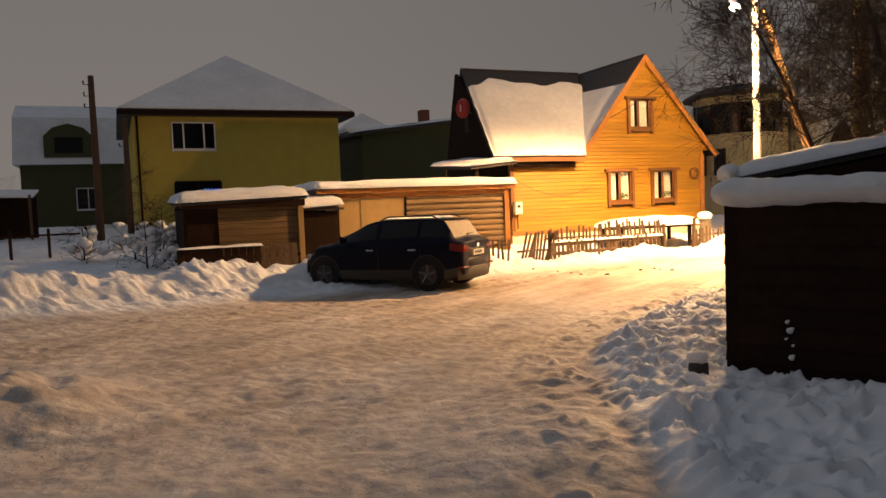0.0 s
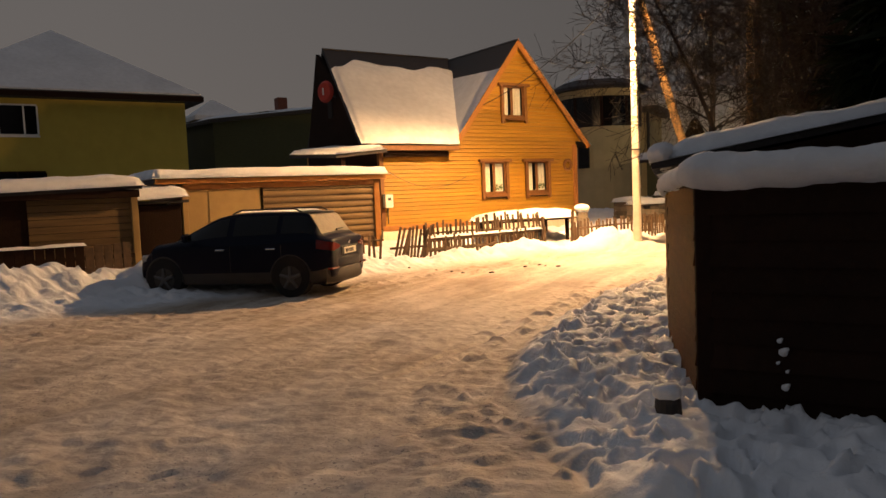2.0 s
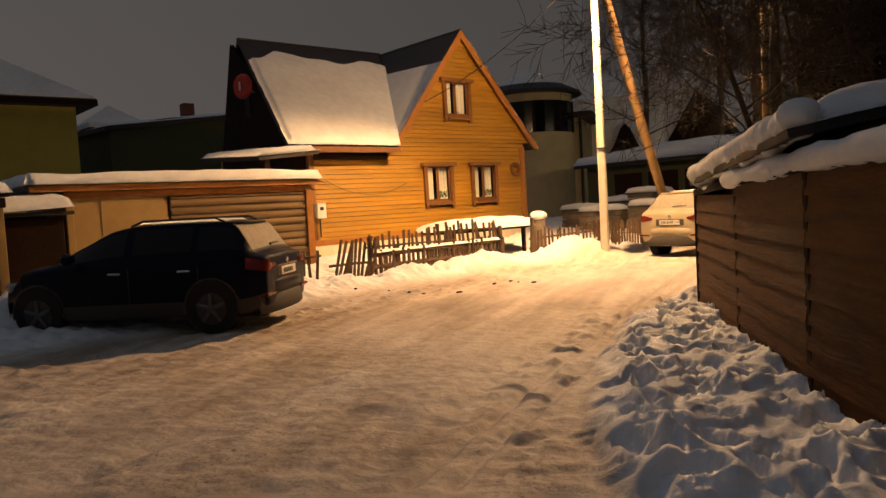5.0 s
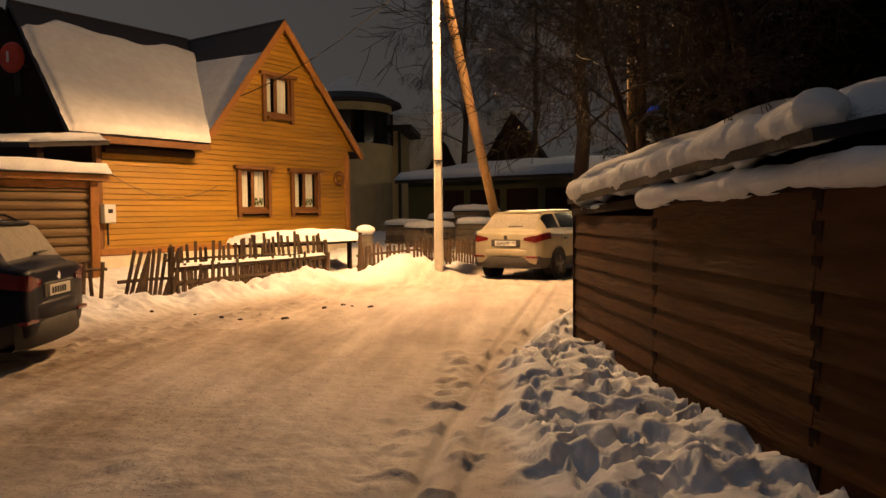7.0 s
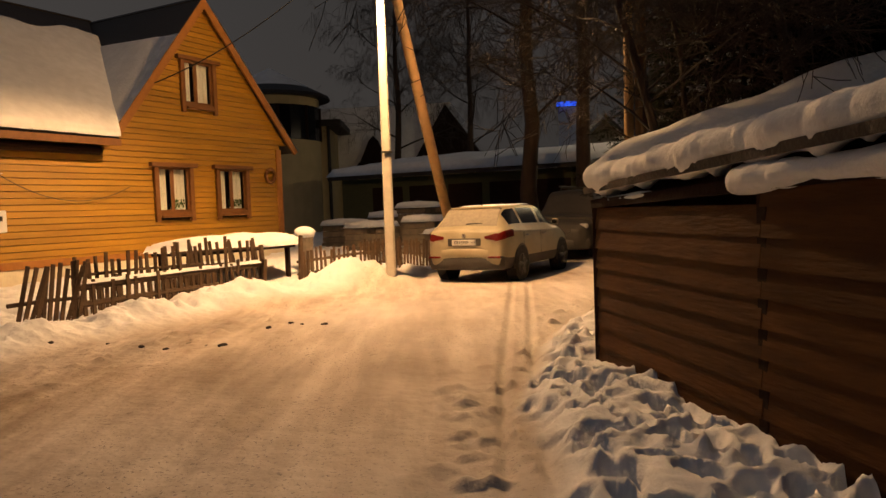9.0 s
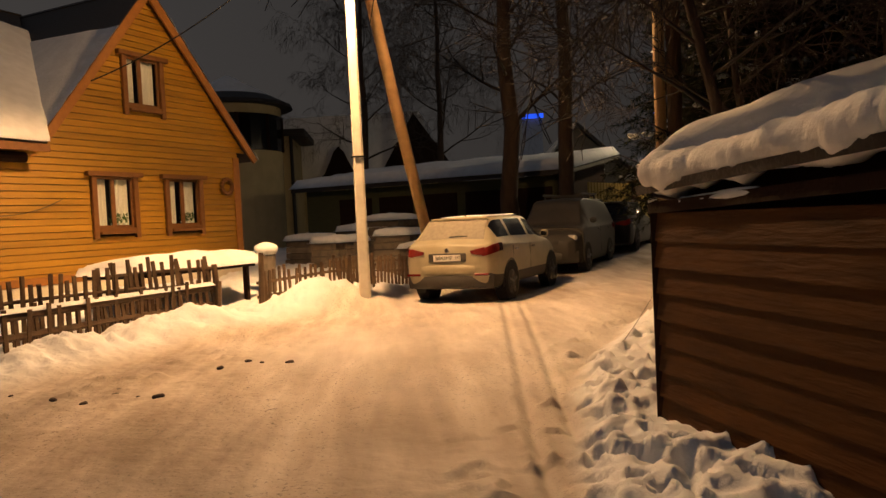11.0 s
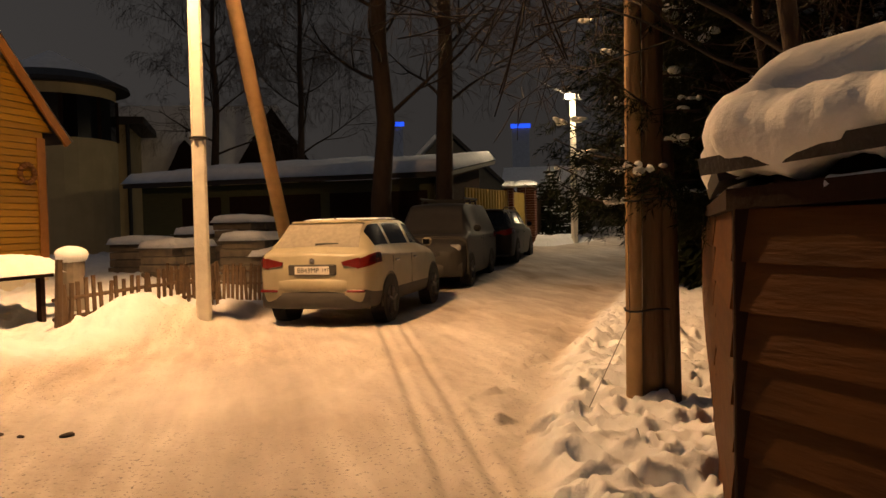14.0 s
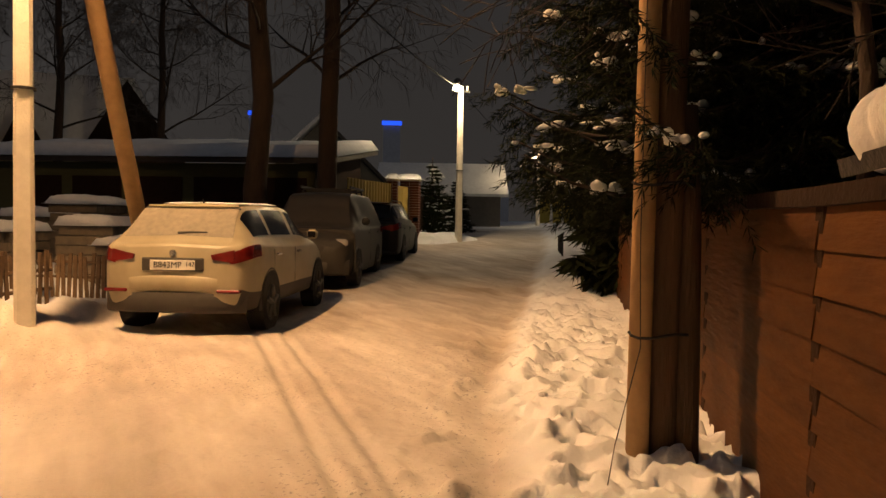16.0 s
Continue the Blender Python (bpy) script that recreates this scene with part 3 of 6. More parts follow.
while z < ZP - 0.08:
    zt = min(z + course, ZP - 0.02)
    lo, hi = gable_limits(z)
    lo2, hi2 = gable_limits(zt)
    if z <= ZE < zt:
        lo, hi = HL, HR
        lo2, hi2 = -1.2, HR
    spans = [(lo, hi, lo2, hi2)]
    for a, b, c, d in HOLES:
        if zt > c and z < d:
            nxt = []
            for s0, s1, s2, s3 in spans:
                if s0 < a and s1 > b:
                    nxt += [(s0, a, s2, a), (b, s1, b, s3)]
                else:
                    nxt.append((s0, s1, s2, s3))
            spans = nxt
    for s0, s1, s2, s3 in spans:
        bm = bmesh.new()
        lift = random.uniform(-0.002, 0.002)
        back = [bm.verts.new((-0.06, y, q)) for y, q in ((s0, z), (s1, z), (s3, zt), (s2, zt))]
        face = [bm.verts.new((0.012 + lift, s0, z)), bm.verts.new((0.012 + lift, s1, z)), bm.verts.new((-0.002, s3, zt - 0.016)), bm.verts.new((-0.002, s2, zt - 0.016))]
        top = [bm.verts.new((-0.024, s3, zt - 0.001)), bm.verts.new((-0.024, s2, zt - 0.001))]
        bm.faces.new(face)
        bm.faces.new(back[::-1])
        bm.faces.new((face[3], face[2], top[0], top[1]))
        bm.faces.new((top[1], top[0], back[2], back[3]))
        bm.faces.new((face[1], face[0], back[0], back[1]))
        bm.faces.new((face[0], face[3], top[1], back[3], back[0]))
        bm.faces.new((face[2], face[1], back[1], back[2], top[0]))
        part("siding_board", bm, M_SIDING, house)
    z += course
part("corner_board", box(-0.1, 0.035, HR - 0.16, HR + 0.03, ZS - 0.05, ZE, 0.006), M_BARGE, house)
part("corner_board", box(-0.1, 0.035, HL - 0.03, HL + 0.10, ZS - 0.05, ZE, 0.006), M_TRIM, house)
part("water_table", box(0.0, 0.05, HL, HR, ZS - 0.08, ZS + 0.06, 0.008), M_BARGE, house)
part("log_beam", tube([(0.10, HL + 0.1, 2.80), (0.10, -1.55, 2.80)], [0.09, 0.09], 10), M_DARKWOOD, house)
part("log_beam", tube([(0.30, HL - 0.5, 2.98), (0.30, -1.45, 2.98)], [0.09, 0.09], 10), M_DARKWOOD, house)
window(house, 0.03, 0.28, 1.58, 1.06, 0.96, M_TRIM, M_CURTAIN, sash_split=0.46, plants=True)
window(house, 0.03, 2.03, 1.58, 1.06, 0.96, M_TRIM, M_CURTAIN, sash_split=0.46, plants=True)
window(house, 0.03, 1.12, 3.95, 1.04, 0.94, M_TRIM, M_CURTAIN, sash_split=0.42)

# roofs: main slope to the front, its back, and the gable that comes forward
EF, RX, RZ = 0.42, -3.75, 6.42
EG = 0.14                                # how far the gable roof stands out


def slope(points, thick, name, mat, parent, label=""):
    """A roof slab from four corners."""
    bm = bmesh.new()
    a = [Vector(p) for p in points]
    up = (a[1] - a[0]).cross(a[3] - a[0]).normalized()
    up = up if up.z > 0 else -up
    top = [bm.verts.new(p) for p in a]
    low = [bm.verts.new(p - up * thick) for p in a]
    bm.faces.new(top)
    bm.faces.new(low[::-1])
    for i in range(4):
        j = (i + 1) % 4
        bm.faces.new((top[i], top[j], low[j], low[i]))
    return part(name, bm, mat, parent, label)


slope([(EF, -4.55, ZE - 0.04), (EF, -1.34, ZE - 0.04), (RX, PK, RZ), (RX, -3.55, RZ)], 0.10, "roof", M_ROOF, house)
slope([(RX, -3.55, RZ), (RX, PK, RZ), (HB - 0.25, PK, ZE - 0.04), (HB - 0.25, -3.75, ZE - 0.04)], 0.10, "roof", M_ROOF, house)
slope([(EG, PK, RZ - 0.06), (HB - 0.3, PK, RZ - 0.06), (HB - 0.3, 4.30, ZE), (EG, 4.30, ZE)], 0.10, "roof", M_ROOF, house)
slope([(EG, PK, RZ - 0.06), (-4.2, PK, RZ - 0.06), (-4.2, -1.36, ZE - 0.02), (EG, -1.36, ZE - 0.02)], 0.10, "roof", M_ROOF, house)
main_up = Vector((RX - EF, 0, RZ - ZE + 0.04))
part("roof_snow", snow_slab("roof_snow", (EF + 0.03, -4.56, ZE - 0.02), (0, 3.22, 0), main_up * 0.86 + Vector((0, 0.86, 0)), 0.13, 21, 0.06, ragged_far=0.75, lump=0.012, edge=0.12, far=(0, 4.75, 0)), M_SNOW, house, "smooth snow sheet with a ragged upper edge")
left_slope = Vector((0, PK + 1.36, RZ - 0.06 - ZE + 0.02))
part("roof_snow", snow_slab("roof_snow", (EG + 0.02, -1.36, ZE - 0.0), (-0.30, 0, 0), left_slope * 0.80, 0.08, 22, 0.06, ragged_far=0.7, lump=0.01, edge=0.1, far=(-3.6, 0, 0)), M_SNOW, house)
right_slope = Vector((0, PK - 4.30, RZ - 0.06 - ZE))
part("roof_snow", snow_slab("roof_snow", (EG, 4.30, ZE + 0.01), (-5.0, 0, 0), right_slope * 0.9, 0.10, 23, 0.2, lump=0.01), M_SNOW, house)
# barge boards along the rakes
for ya, za in ((4.30, ZE), (-1.36, ZE - 0.02)):
    bm = bmesh.new()
    dy, dz = PK - ya, RZ - 0.06 - za
    ln = math.hypot(dy, dz)
    oy, oz = dz / ln * 0.17 * (1 if ya < PK else -1), -abs(dy) / ln * 0.17
    quad = [(ya, za - 0.02), (PK, RZ - 0.08), (PK + oy * 0.0, RZ - 0.08 - 0.26), (ya + oy, za + oz)]
    part("barge_board", prism(quad, EG - 0.03, EG + 0.02, "x"), M_BARGE, house)
part("eave_board", box(EF - 0.03, EF + 0.0, -4.5, -1.3, ZE - 0.20, ZE - 0.07), M_TRIM, house)
# lower roof of the porch at the left corner
slope([(1.0, -5.6, 2.72), (1.0, -4.1, 2.86), (-2.0, -4.0, 3.1), (-2.0, -5.6, 2.9)], 0.08, "porch_roof", M_ROOF, house)
part("porch_snow", snow_slab("porch_snow", (1.02, -5.62, 2.73), (0.0, 1.5, 0.14), (-3.0, 0, 0.2), 0.12, 24, 0.12), M_SNOW, house)
part("porch_post", box(0.75, 0.87, -5.4, -5.28, 0.3, 2.66), M_DARKWOOD, house)
bm = bmesh.new()
bmesh.ops.create_cone(bm, cap_ends=True, segments=28, radius1=0.33, radius2=0.26, depth=0.08, matrix=pose(-2.5, HL - 0.36, 4.85, 90, 0, 20))
dish = part("satellite_dish", bm, M_RED, house, "round red dish on the gable end")
part("mark", box(-2.55, -2.47, HL - 0.42, HL - 0.405, 4.74, 4.96), M_WHITE, dish)
part("bracket", tube([(-2.5, HL, 4.7), (-2.5, HL - 0.34, 4.8)], [0.025, 0.025], 8), M_RIM, dish)
part("gable_window", box(-3.05, -2.75, HL - 0.03, HL + 0.01, 4.1, 5.0, 0.01), M_DARKROOM, house)
# round wreath-like hoop on the wall
bm = bmesh.new()
for i in range(14):
    a = i / 14 * 2 * math.pi
    bmesh.ops.create_icosphere(bm, subdivisions=1, radius=0.055, matrix=pose(0.06, 3.32 + 0.16 * math.cos(a), 2.42 + 0.16 * math.sin(a)))
solo("wreath", bm, M_TRIM, HOUSE, "small brown ring wreath hung on the siding", "wreath", smooth=True)
meter = thing("meter_box", HOUSE @ pose(0.02, -3.62, 1.30), "white electricity meter box on the house corner", "meter box")
part("case", box(0, 0.16, -0.13, 0.13, 0, 0.38, 0.015), M_WHITE, meter)
part("dial", box(0.16, 0.168, -0.05, 0.05, 0.2, 0.28), M_INK, meter)
part("conduit", tube([(0.05, 0, 0.0), (0.05, 0, -0.45)], [0.018, 0.018], 8), M_CABLE, meter)
# wire that hangs over the facade
sag = [(0.06, -3.6 + 0.13 * i, 2.35 - 0.085 * i + 0.0035 * i * i) for i in range(22)]
solo("house_cable", tube(sag, [0.008] * 22, 5), M_CABLE, HOUSE, "thin black cable slung across the siding", "cable")


# ---- sheds along the lane ----
def plank_wall(parent, x, y0, y1, z0, z1, h, mat, name="plank", round_face=False, gap=0.008, jitter=0.006):
    z = z0
    while z < z1 - 0.02:
        t = min(z + h, z1)
        if round_face:
            bm = prism([(x - 0.06, z + gap), (x + 0.0, z + gap), (x + 0.035, z + (t - z) * 0.3), (x + 0.04, z + (t - z) * 0.6), (x + 0.012, t), (x - 0.06, t)], y0, y1)
        else:
            bm = box(x - 0.03, x + random.uniform(0, jitter), y0, y1, z + gap, t, 0.004)
        part(name, bm, mat, parent)
        z = t


shed = thing("shed", on_grid(-19.1, 9.3, 0), "low board shed with a thick flat cap of snow", "shed")
part("wall_sheet", box(-0.06, 0.0, -2.25, -0.55, 0.3, 2.06, 0.004), M_PLY, shed, "pale sheet panel")
part("wall_sheet", box(-0.05, 0.014, -1.75, -0.62, 0.45, 2.0, 0.004), M_PLY, shed)
plank_wall(shed, 0.0, -0.5, 2.42, 0.3, 1.92, 0.155, M_LOG, "log", True)
part("side_wall", box(-3.0, -0.05, 2.36, 2.44, 0.3, 2.04), M_LOG, shed)
part("side_wall", box(-3.0, -0.05, -2.3, -2.22, 0.3, 2.04), M_LOG, shed)
part("back_wall", box(-3.05, -2.98, -2.3, 2.44, 0.3, 2.04), M_LOG, shed)
part("corner_post", box(-0.05, 0.075, 2.40, 2.56, 0.1, 2.05, 0.01), M_BARGE, shed)
part("corner_post", box(-0.05, 0.05, -2.34, -2.22, 0.1, 2.05, 0.01), M_PLY, shed)
part("top_rail", box(-0.03, 0.06, -2.34, 2.40, 1.93, 2.05, 0.008), M_BARGE, shed)
part("fascia", box(-0.0, 0.16, -2.9, 2.72, 2.06, 2.17, 0.008), M_BARGE, shed)
part("roof", box(-3.2, 0.12, -2.9, 2.70, 2.10, 2.18), M_ROOF, shed)
solo("shed_snow", snow_slab("shed_snow", (0.22, -2.98, 2.185), (0, 5.78, 0), (-3.4, 0, 0), 0.20, 31, 0.1, lump=0.012, droop=0.04, edge=0.16), M_SNOW, on_grid(-19.1, 9.3, 0), "thick rounded snow on the shed roof", "snow")

shed2 = thing("shed", on_grid(-18.1, 4.55, 0), "sagging plank shed under a rounded snow cap", "shed")
plank_wall(shed2, 0.0, -0.65, 1.15, 0.35, 1.80, 0.135, M_LOG)
part("doorway_board", box(-0.08, -0.02, -1.35, -0.66, 0.35, 1.8, 0.005), M_DARKWOOD, shed2)
part("frame_post", box(-0.04, 0.06, 1.15, 1.28, 0.2, 1.9, 0.01), M_PLY, shed2)
part("side_wall", box(-2.4, -0.03, 1.16, 1.24, 0.3, 1.85), M_DARKWOOD, shed2)
part("side_wall", box(-2.4, -0.03, -1.4, -1.32, 0.3, 1.8), M_DARKWOOD, shed2)
part("back_wall", box(-2.45, -2.38, -1.4, 1.24, 0.3, 1.85), M_DARKWOOD, shed2)
part("eave_board", box(-0.02, 0.16, -1.45, 1.3, 1.80, 1.95, 0.01), M_DARKWOOD, shed2)
slope([(0.18, -1.5, 1.93), (0.18, 1.35, 2.02), (-2.6, 1.35, 2.1), (-2.6, -1.5, 2.0)], 0.06, "roof", M_ROOF, shed2)
solo("shed_snow", snow_slab("shed_snow", (0.2, -1.55, 1.935), (0, 2.95, 0.09), (-2.8, 0, 0.08), 0.24, 32, 0.09, lump=0.02, edge=0.4), M_SNOW, on_grid(-18.1, 4.55, 0), "rounded snow cap on the small shed", "snow")
leanto = thing("lean_to", on_grid(-18.6, 6.35, 0), "dark lean-to between the two sheds with lumpy snow", "shed")
part("door", box(-0.06, 0, -0.5, 0.45, 0.3, 1.62, 0.01), M_DARKWOOD, leanto)
part("wall", box(-1.6, -1.5, -0.55, 0.55, 0.3, 1.7), M_DARKWOOD, leanto)
part("roof", box(-1.7, 0.1, -0.55, 0.6, 1.66, 1.72), M_ROOF, leanto)
solo("lean_to_snow", snow_slab("lean_to_snow", (0.15, -0.6, 1.725), (0, 1.2, 0.06), (-1.8, 0, 0.1), 0.22, 33, 0.07, lump=0.05, edge=0.25), M_SNOW, on_grid(-18.6, 6.35, 0), "lumpy snow on the lean-to", "snow")

low_fence = thing("board_fence", on_grid(-17.75, 4.4, 0.3), "low snow-topped board fence before the sheds", "fence")
for i in range(16):
    y = -1.45 + i * 0.165
    part("board", box(-0.012, 0.012, y, y + 0.15, -0.1, 0.62 + random.uniform(-0.05, 0.04), 0.004), M_DARKWOOD if i < 11 else M_PICKET, low_fence)
part("rail", box(-0.05, -0.014, -1.5, 1.25, 0.35, 0.42), M_DARKWOOD, low_fence)
solo("fence_snow", snow_slab("fence_snow", (0.05, -1.45, 0.62), (0, 1.85, 0), (-0.1, 0, 0), 0.05, 34, 0.05, edge=0.05), M_SNOW, on_grid(-17.75, 4.4, 0.3), "thin line of snow on the fence", "snow")


# ---- the picket fence before the house ----
def picket_run(name, a, b, count, height, label, rails=(0.22,), lean=0.0, wild=0.05, thick_rail=0.05, gap_chance=0.0, seed=1):
    rnd = random.Random(seed)
    (n0, u0, z0), (n1, u1, z1) = a, b
    length = math.hypot(n1 - n0, u1 - u0)
    turn = -math.degrees(math.atan2(n1 - n0, u1 - u0))
    run = thing(name, on_grid(n0, u0, z0, turn), label, "fence", "pickets by the house")
    rise = z1 - z0
    for i in range(count):
        if rnd.random() < gap_chance:
            continue
        y = length * (i + 0.5) / count
        h = height * (1 + rnd.uniform(-0.10, 0.08))
        bm = box(-0.011, 0.011, -0.028, 0.028, -0.15, h, 0.003)
        bmesh.ops.transform(bm, verts=bm.verts, matrix=pose(0.03, y, rise * y / length, lean + rnd.uniform(-60, 60) * wild, rnd.uniform(-5, 5), 0))
        part("picket", bm, M_PICKET, run)
    for r in rails:
        part("rail", tube([(0, -0.05, r), (0, length * 0.5, r + rise / 2 + 0.012), (0, length + 0.05, r + rise)], [thick_rail, thick_rail * 0.9, thick_rail * 0.85], 6), M_PICKET, run)
    return run


picket_run("picket_fence", (-17.85, 12.35, 0.16), (-17.6, 14.6, 0.16), 19, 0.78, "grey picket fence with a fallen rail in snow", (0.5,), wild=0.03, thick_rail=0.025, seed=3)
picket_run("picket_fence", (-17.45, 12.2, 0.12), (-17.35, 15.8, 0.14), 26, 0.52, "low picket fence below a heavy log rail", (0.40, 0.16), wild=0.05, thick_rail=0.05, seed=4)
picket_run("picket_fence", (-17.9, 10.2, 0.15), (-17.7, 11.1, 0.15), 7, 0.62, "grey picket fence beside the shed", (0.45,), wild=0.06, thick_rail=0.03, seed=5)
picket_run("picket_fence", (-17.4, 11.2, 0.1), (-17.3, 12.1, 0.1), 11, 0.78, "leaning broken pickets half buried in snow", (0.3,), lean=-14, wild=0.14, thick_rail=0.03, seed=6)
picket_run("picket_fence", (-17.3, 16.8, 0.12), (-16.75, 19.6, 0.2), 24, 0.62, "worn picket fence beside the garden gate", (0.40, 0.16), wild=0.04, thick_rail=0.028, seed=7)
picket_run("picket_fence", (-18.6, 20.9, 0.25), (-16.5, 20.9, 0.25), 24, 0.48, "picket fence behind the lamp post", (0.36, 0.14), wild=0.04, thick_rail=0.02, seed=8)
picket_run("picket_fence", (-17.9, 14.3, 0.35), (-17.45, 15.9, 0.35), 15, 0.72, "tangled old pickets by the gate", (0.5, 0.25), lean=6, wild=0.1, thick_rail=0.03, seed=9)
rail_snow = snow_slab("rail_snow", (0.05, 0, 0.447), (0, 3.5, 0.02), (-0.1, 0, 0), 0.05, 41, 0.05, lump=0.01, edge=0.05)
solo("rail_snow", rail_snow, M_SNOW, on_grid(-17.45, 12.25, 0.12, -1.6), "snow lying along the log rail", "snow")
for n, u, h, lean in ((-17.42, 12.12, 0.85, 0), (-17.35, 15.85, 0.86, 4), (-17.25, 16.75, 0.98, -3), (-17.3, 16.95, 0.66, 5), (-17.25, 15.7, 0.6, -6)):
    z0 = 0.0
    solo("fence_post", tube([(0, 0, -0.1), (0.01, 0.0, h * 0.5), (0.0, 0.01, h)], [0.055, 0.05, 0.045], 7), M_PICKET, on_grid(n, u, z0 + 0.05) @ pose(0, 0, 0, lean, 0, 0), "weathered wooden fence post in the snow", "post", "fence posts")
bm = tube([(0, 0, 0.0), (0, 0, 0.45), (0.01, 0, 0.72)], [0.17, 0.16, 0.165], 12)
solo("stump", bm, M_STONE, on_grid(-18.1, 18.0, 0.25), "rough stone-clad gate stump with a snow cap", "post")
bm = bmesh.new()
bmesh.ops.create_icosphere(bm, subdivisions=3, radius=0.22, matrix=Matrix.Diagonal((1, 1, 0.62, 1)))
for v in bm.verts:
    v.co += v.co.normalized() * 0.025 * noise.noise(v.co * 6)
solo("stump_snow", bm, M_SNOW, on_grid(-18.1, 18.0, 1.04), "round cap of snow on the stump", "snow", smooth=True)
table = thing("garden_table", on_grid(-18.5, 16.2, 0.35), "low garden table buried under snow", "table")
part("tabletop", box(-0.55, 0.55, -1.4, 1.3, 0.42, 0.47, 0.01), M_DARKWOOD, table)
for x, y in ((-0.45, -1.25), (0.45, -1.25), (-0.45, 1.15), (0.45, 1.15)):
    part("leg", box(x - 0.04, x + 0.04, y - 0.04, y + 0.04, -0.2, 0.42), M_DARKWOOD, table)
solo("table_snow", snow_slab("table_snow", (0.65, -1.5, 0.475), (0, 2.9, 0), (-1.3, 0, 0), 0.26, 42, 0.07, lump=0.03, edge=0.5), M_SNOW, on_grid(-18.5, 16.2, 0.35), "deep smooth snow on the garden table", "snow")


# ---- street lamp by the house ----
def lamp_post(name, x, y, z, height, glow, arm, label, concrete=M_CONCRETE, base_r=0.13, top_r=0.085):
    post = thing(name, pose(x, y, z), label, "street lamp", "street lamps")
    bm = bmesh.new()
    rings = []
    for k in range(9):
        f = k / 8
        r = base_r + (top_r - base_r) * f
        rings.append([bm.verts.new((sx * r + cx * r * 0.35, sy * r + cy * r * 0.35, -0.3 + f * (height + 0.3))) for sx, sy, cx, cy in ((1, 1, 0, -1), (1, 1, -1, 0), (-1, 1, 1, 0), (-1, 1, 0, -1), (-1, -1, 0, 1), (-1, -1, 1, 0), (1, -1, -1, 0), (1, -1, 0, 1))])
    for a, b in zip(rings, rings[1:]):
        for j in range(8):
            bm.faces.new((a[j], a[(j + 1) % 8], b[(j + 1) % 8], b[j]))
    bm.faces.new(rings[-1])
    part("pole", bm, concrete, post)
    part("band", tube([(0, 0, 2.5), (0, 0, 2.53)], [base_r * 1.18, base_r * 1.18], 10), M_CABLE, post)
    ax, ay, az = arm
    part("arm", tube([(0, 0, height - 0.35), (ax * 0.5, ay * 0.5, az - 0.05), (ax, ay, az + 0.10)], [0.025, 0.022, 0.02], 8), M_RIM, post)
    head = part("lamp_head", tube([(ax * 0.8, ay * 0.8, az + 0.17), (ax, ay, az + 0.20), (ax * 1.25, ay * 1.25, az + 0.16)], [0.07, 0.14, 0.05], 10), M_CLADDING, post)
    bm = bmesh.new()
    bmesh.ops.create_icosphere(bm, subdivisions=2, radius=0.15, matrix=pose(ax, ay, az) @ Matrix.Diagonal((1, 1, 0.7, 1)))
    bulb = part("bulb", bm, glow, head, "lit lamp", smooth=True)
    bulb.visible_shadow = False
    for s in (-0.25, 0.25):
        part("insulator", tube([(s, 0.0, height - 0.15), (s, 0, height + 0.02)], [0.03, 0.035], 8), M_WHITE, post)
    part("crossarm", box(-0.35, 0.35, -0.03, 0.03, height - 0.2, height - 0.14), M_RIM, post)
    return post


PX, PY = -4.83, 23.3
lamp_post("street_lamp", PX, PY, 0.05, 7.2, M_SODIUM, (LAMP_A[0] - PX, LAMP_A[1] - PY, LAMP_A[2] - 0.05), "pale concrete street lamp post with a lit head", base_r=0.1, top_r=0.07)
brace = thing("pole_brace", pose(-3.34, 26.7, 0.3), "yellowish wooden brace leaning against the lamp post", "brace")
part("beam", tube([(0, 0, -0.2), ((PX + 3.34) * 0.5, (PY - 26.7) * 0.5, 3.2), (PX + 3.34 + 0.1, PY - 26.7 + 0.25, 6.3)], [0.12, 0.115, 0.1], 10), M_STRUT, brace, smooth=True)

# ---- wooden utility pole by the wall ----
upole = thing("utility_pole", pose(-1.60, 17.5, 0.0), "paired old wooden utility pole bound with wire", "utility pole")
part("pole", tube([(0.0, 0.04, -0.2), (0.03, 0.04, 3), (0.07, 0.05, 8.6)], [0.074, 0.07, 0.062], 14), M_POLEWOOD, upole, smooth=True)
part("stub", tube([(-0.135, 0.06, -0.2), (-0.11, 0.07, 2.5), (-0.07, 0.05, 6.6)], [0.058, 0.055, 0.05], 12), M_STRUT, upole, smooth=True)
part("stub", tube([(0.115, -0.03, -0.2), (0.11, 0.0, 1.35), (0.10, 0.03, 1.9)], [0.062, 0.062, 0.06], 12), M_POLEWOOD, upole, "dark stub post", smooth=True)
for zb in (0.75, 1.5):
    part("wire_band", tube([(0.19 * math.cos(q) - 0.02, 0.10 * math.sin(q) + 0.03, zb + 0.01 * math.sin(3 * q)) for q in np.linspace(0, 2 * math.pi, 17)], [0.008] * 17, 5, caps=False), M_CABLE, upole)
part("wire", tube([(-0.19, 0.0, 2.4), (-0.21, -0.02, 1.2), (-0.22, -0.05, 0.7), (-0.6, -0.35, 0.35), (-0.75, -0.5, 0.25)], [0.0025] * 5, 5), M_CABLE, upole)


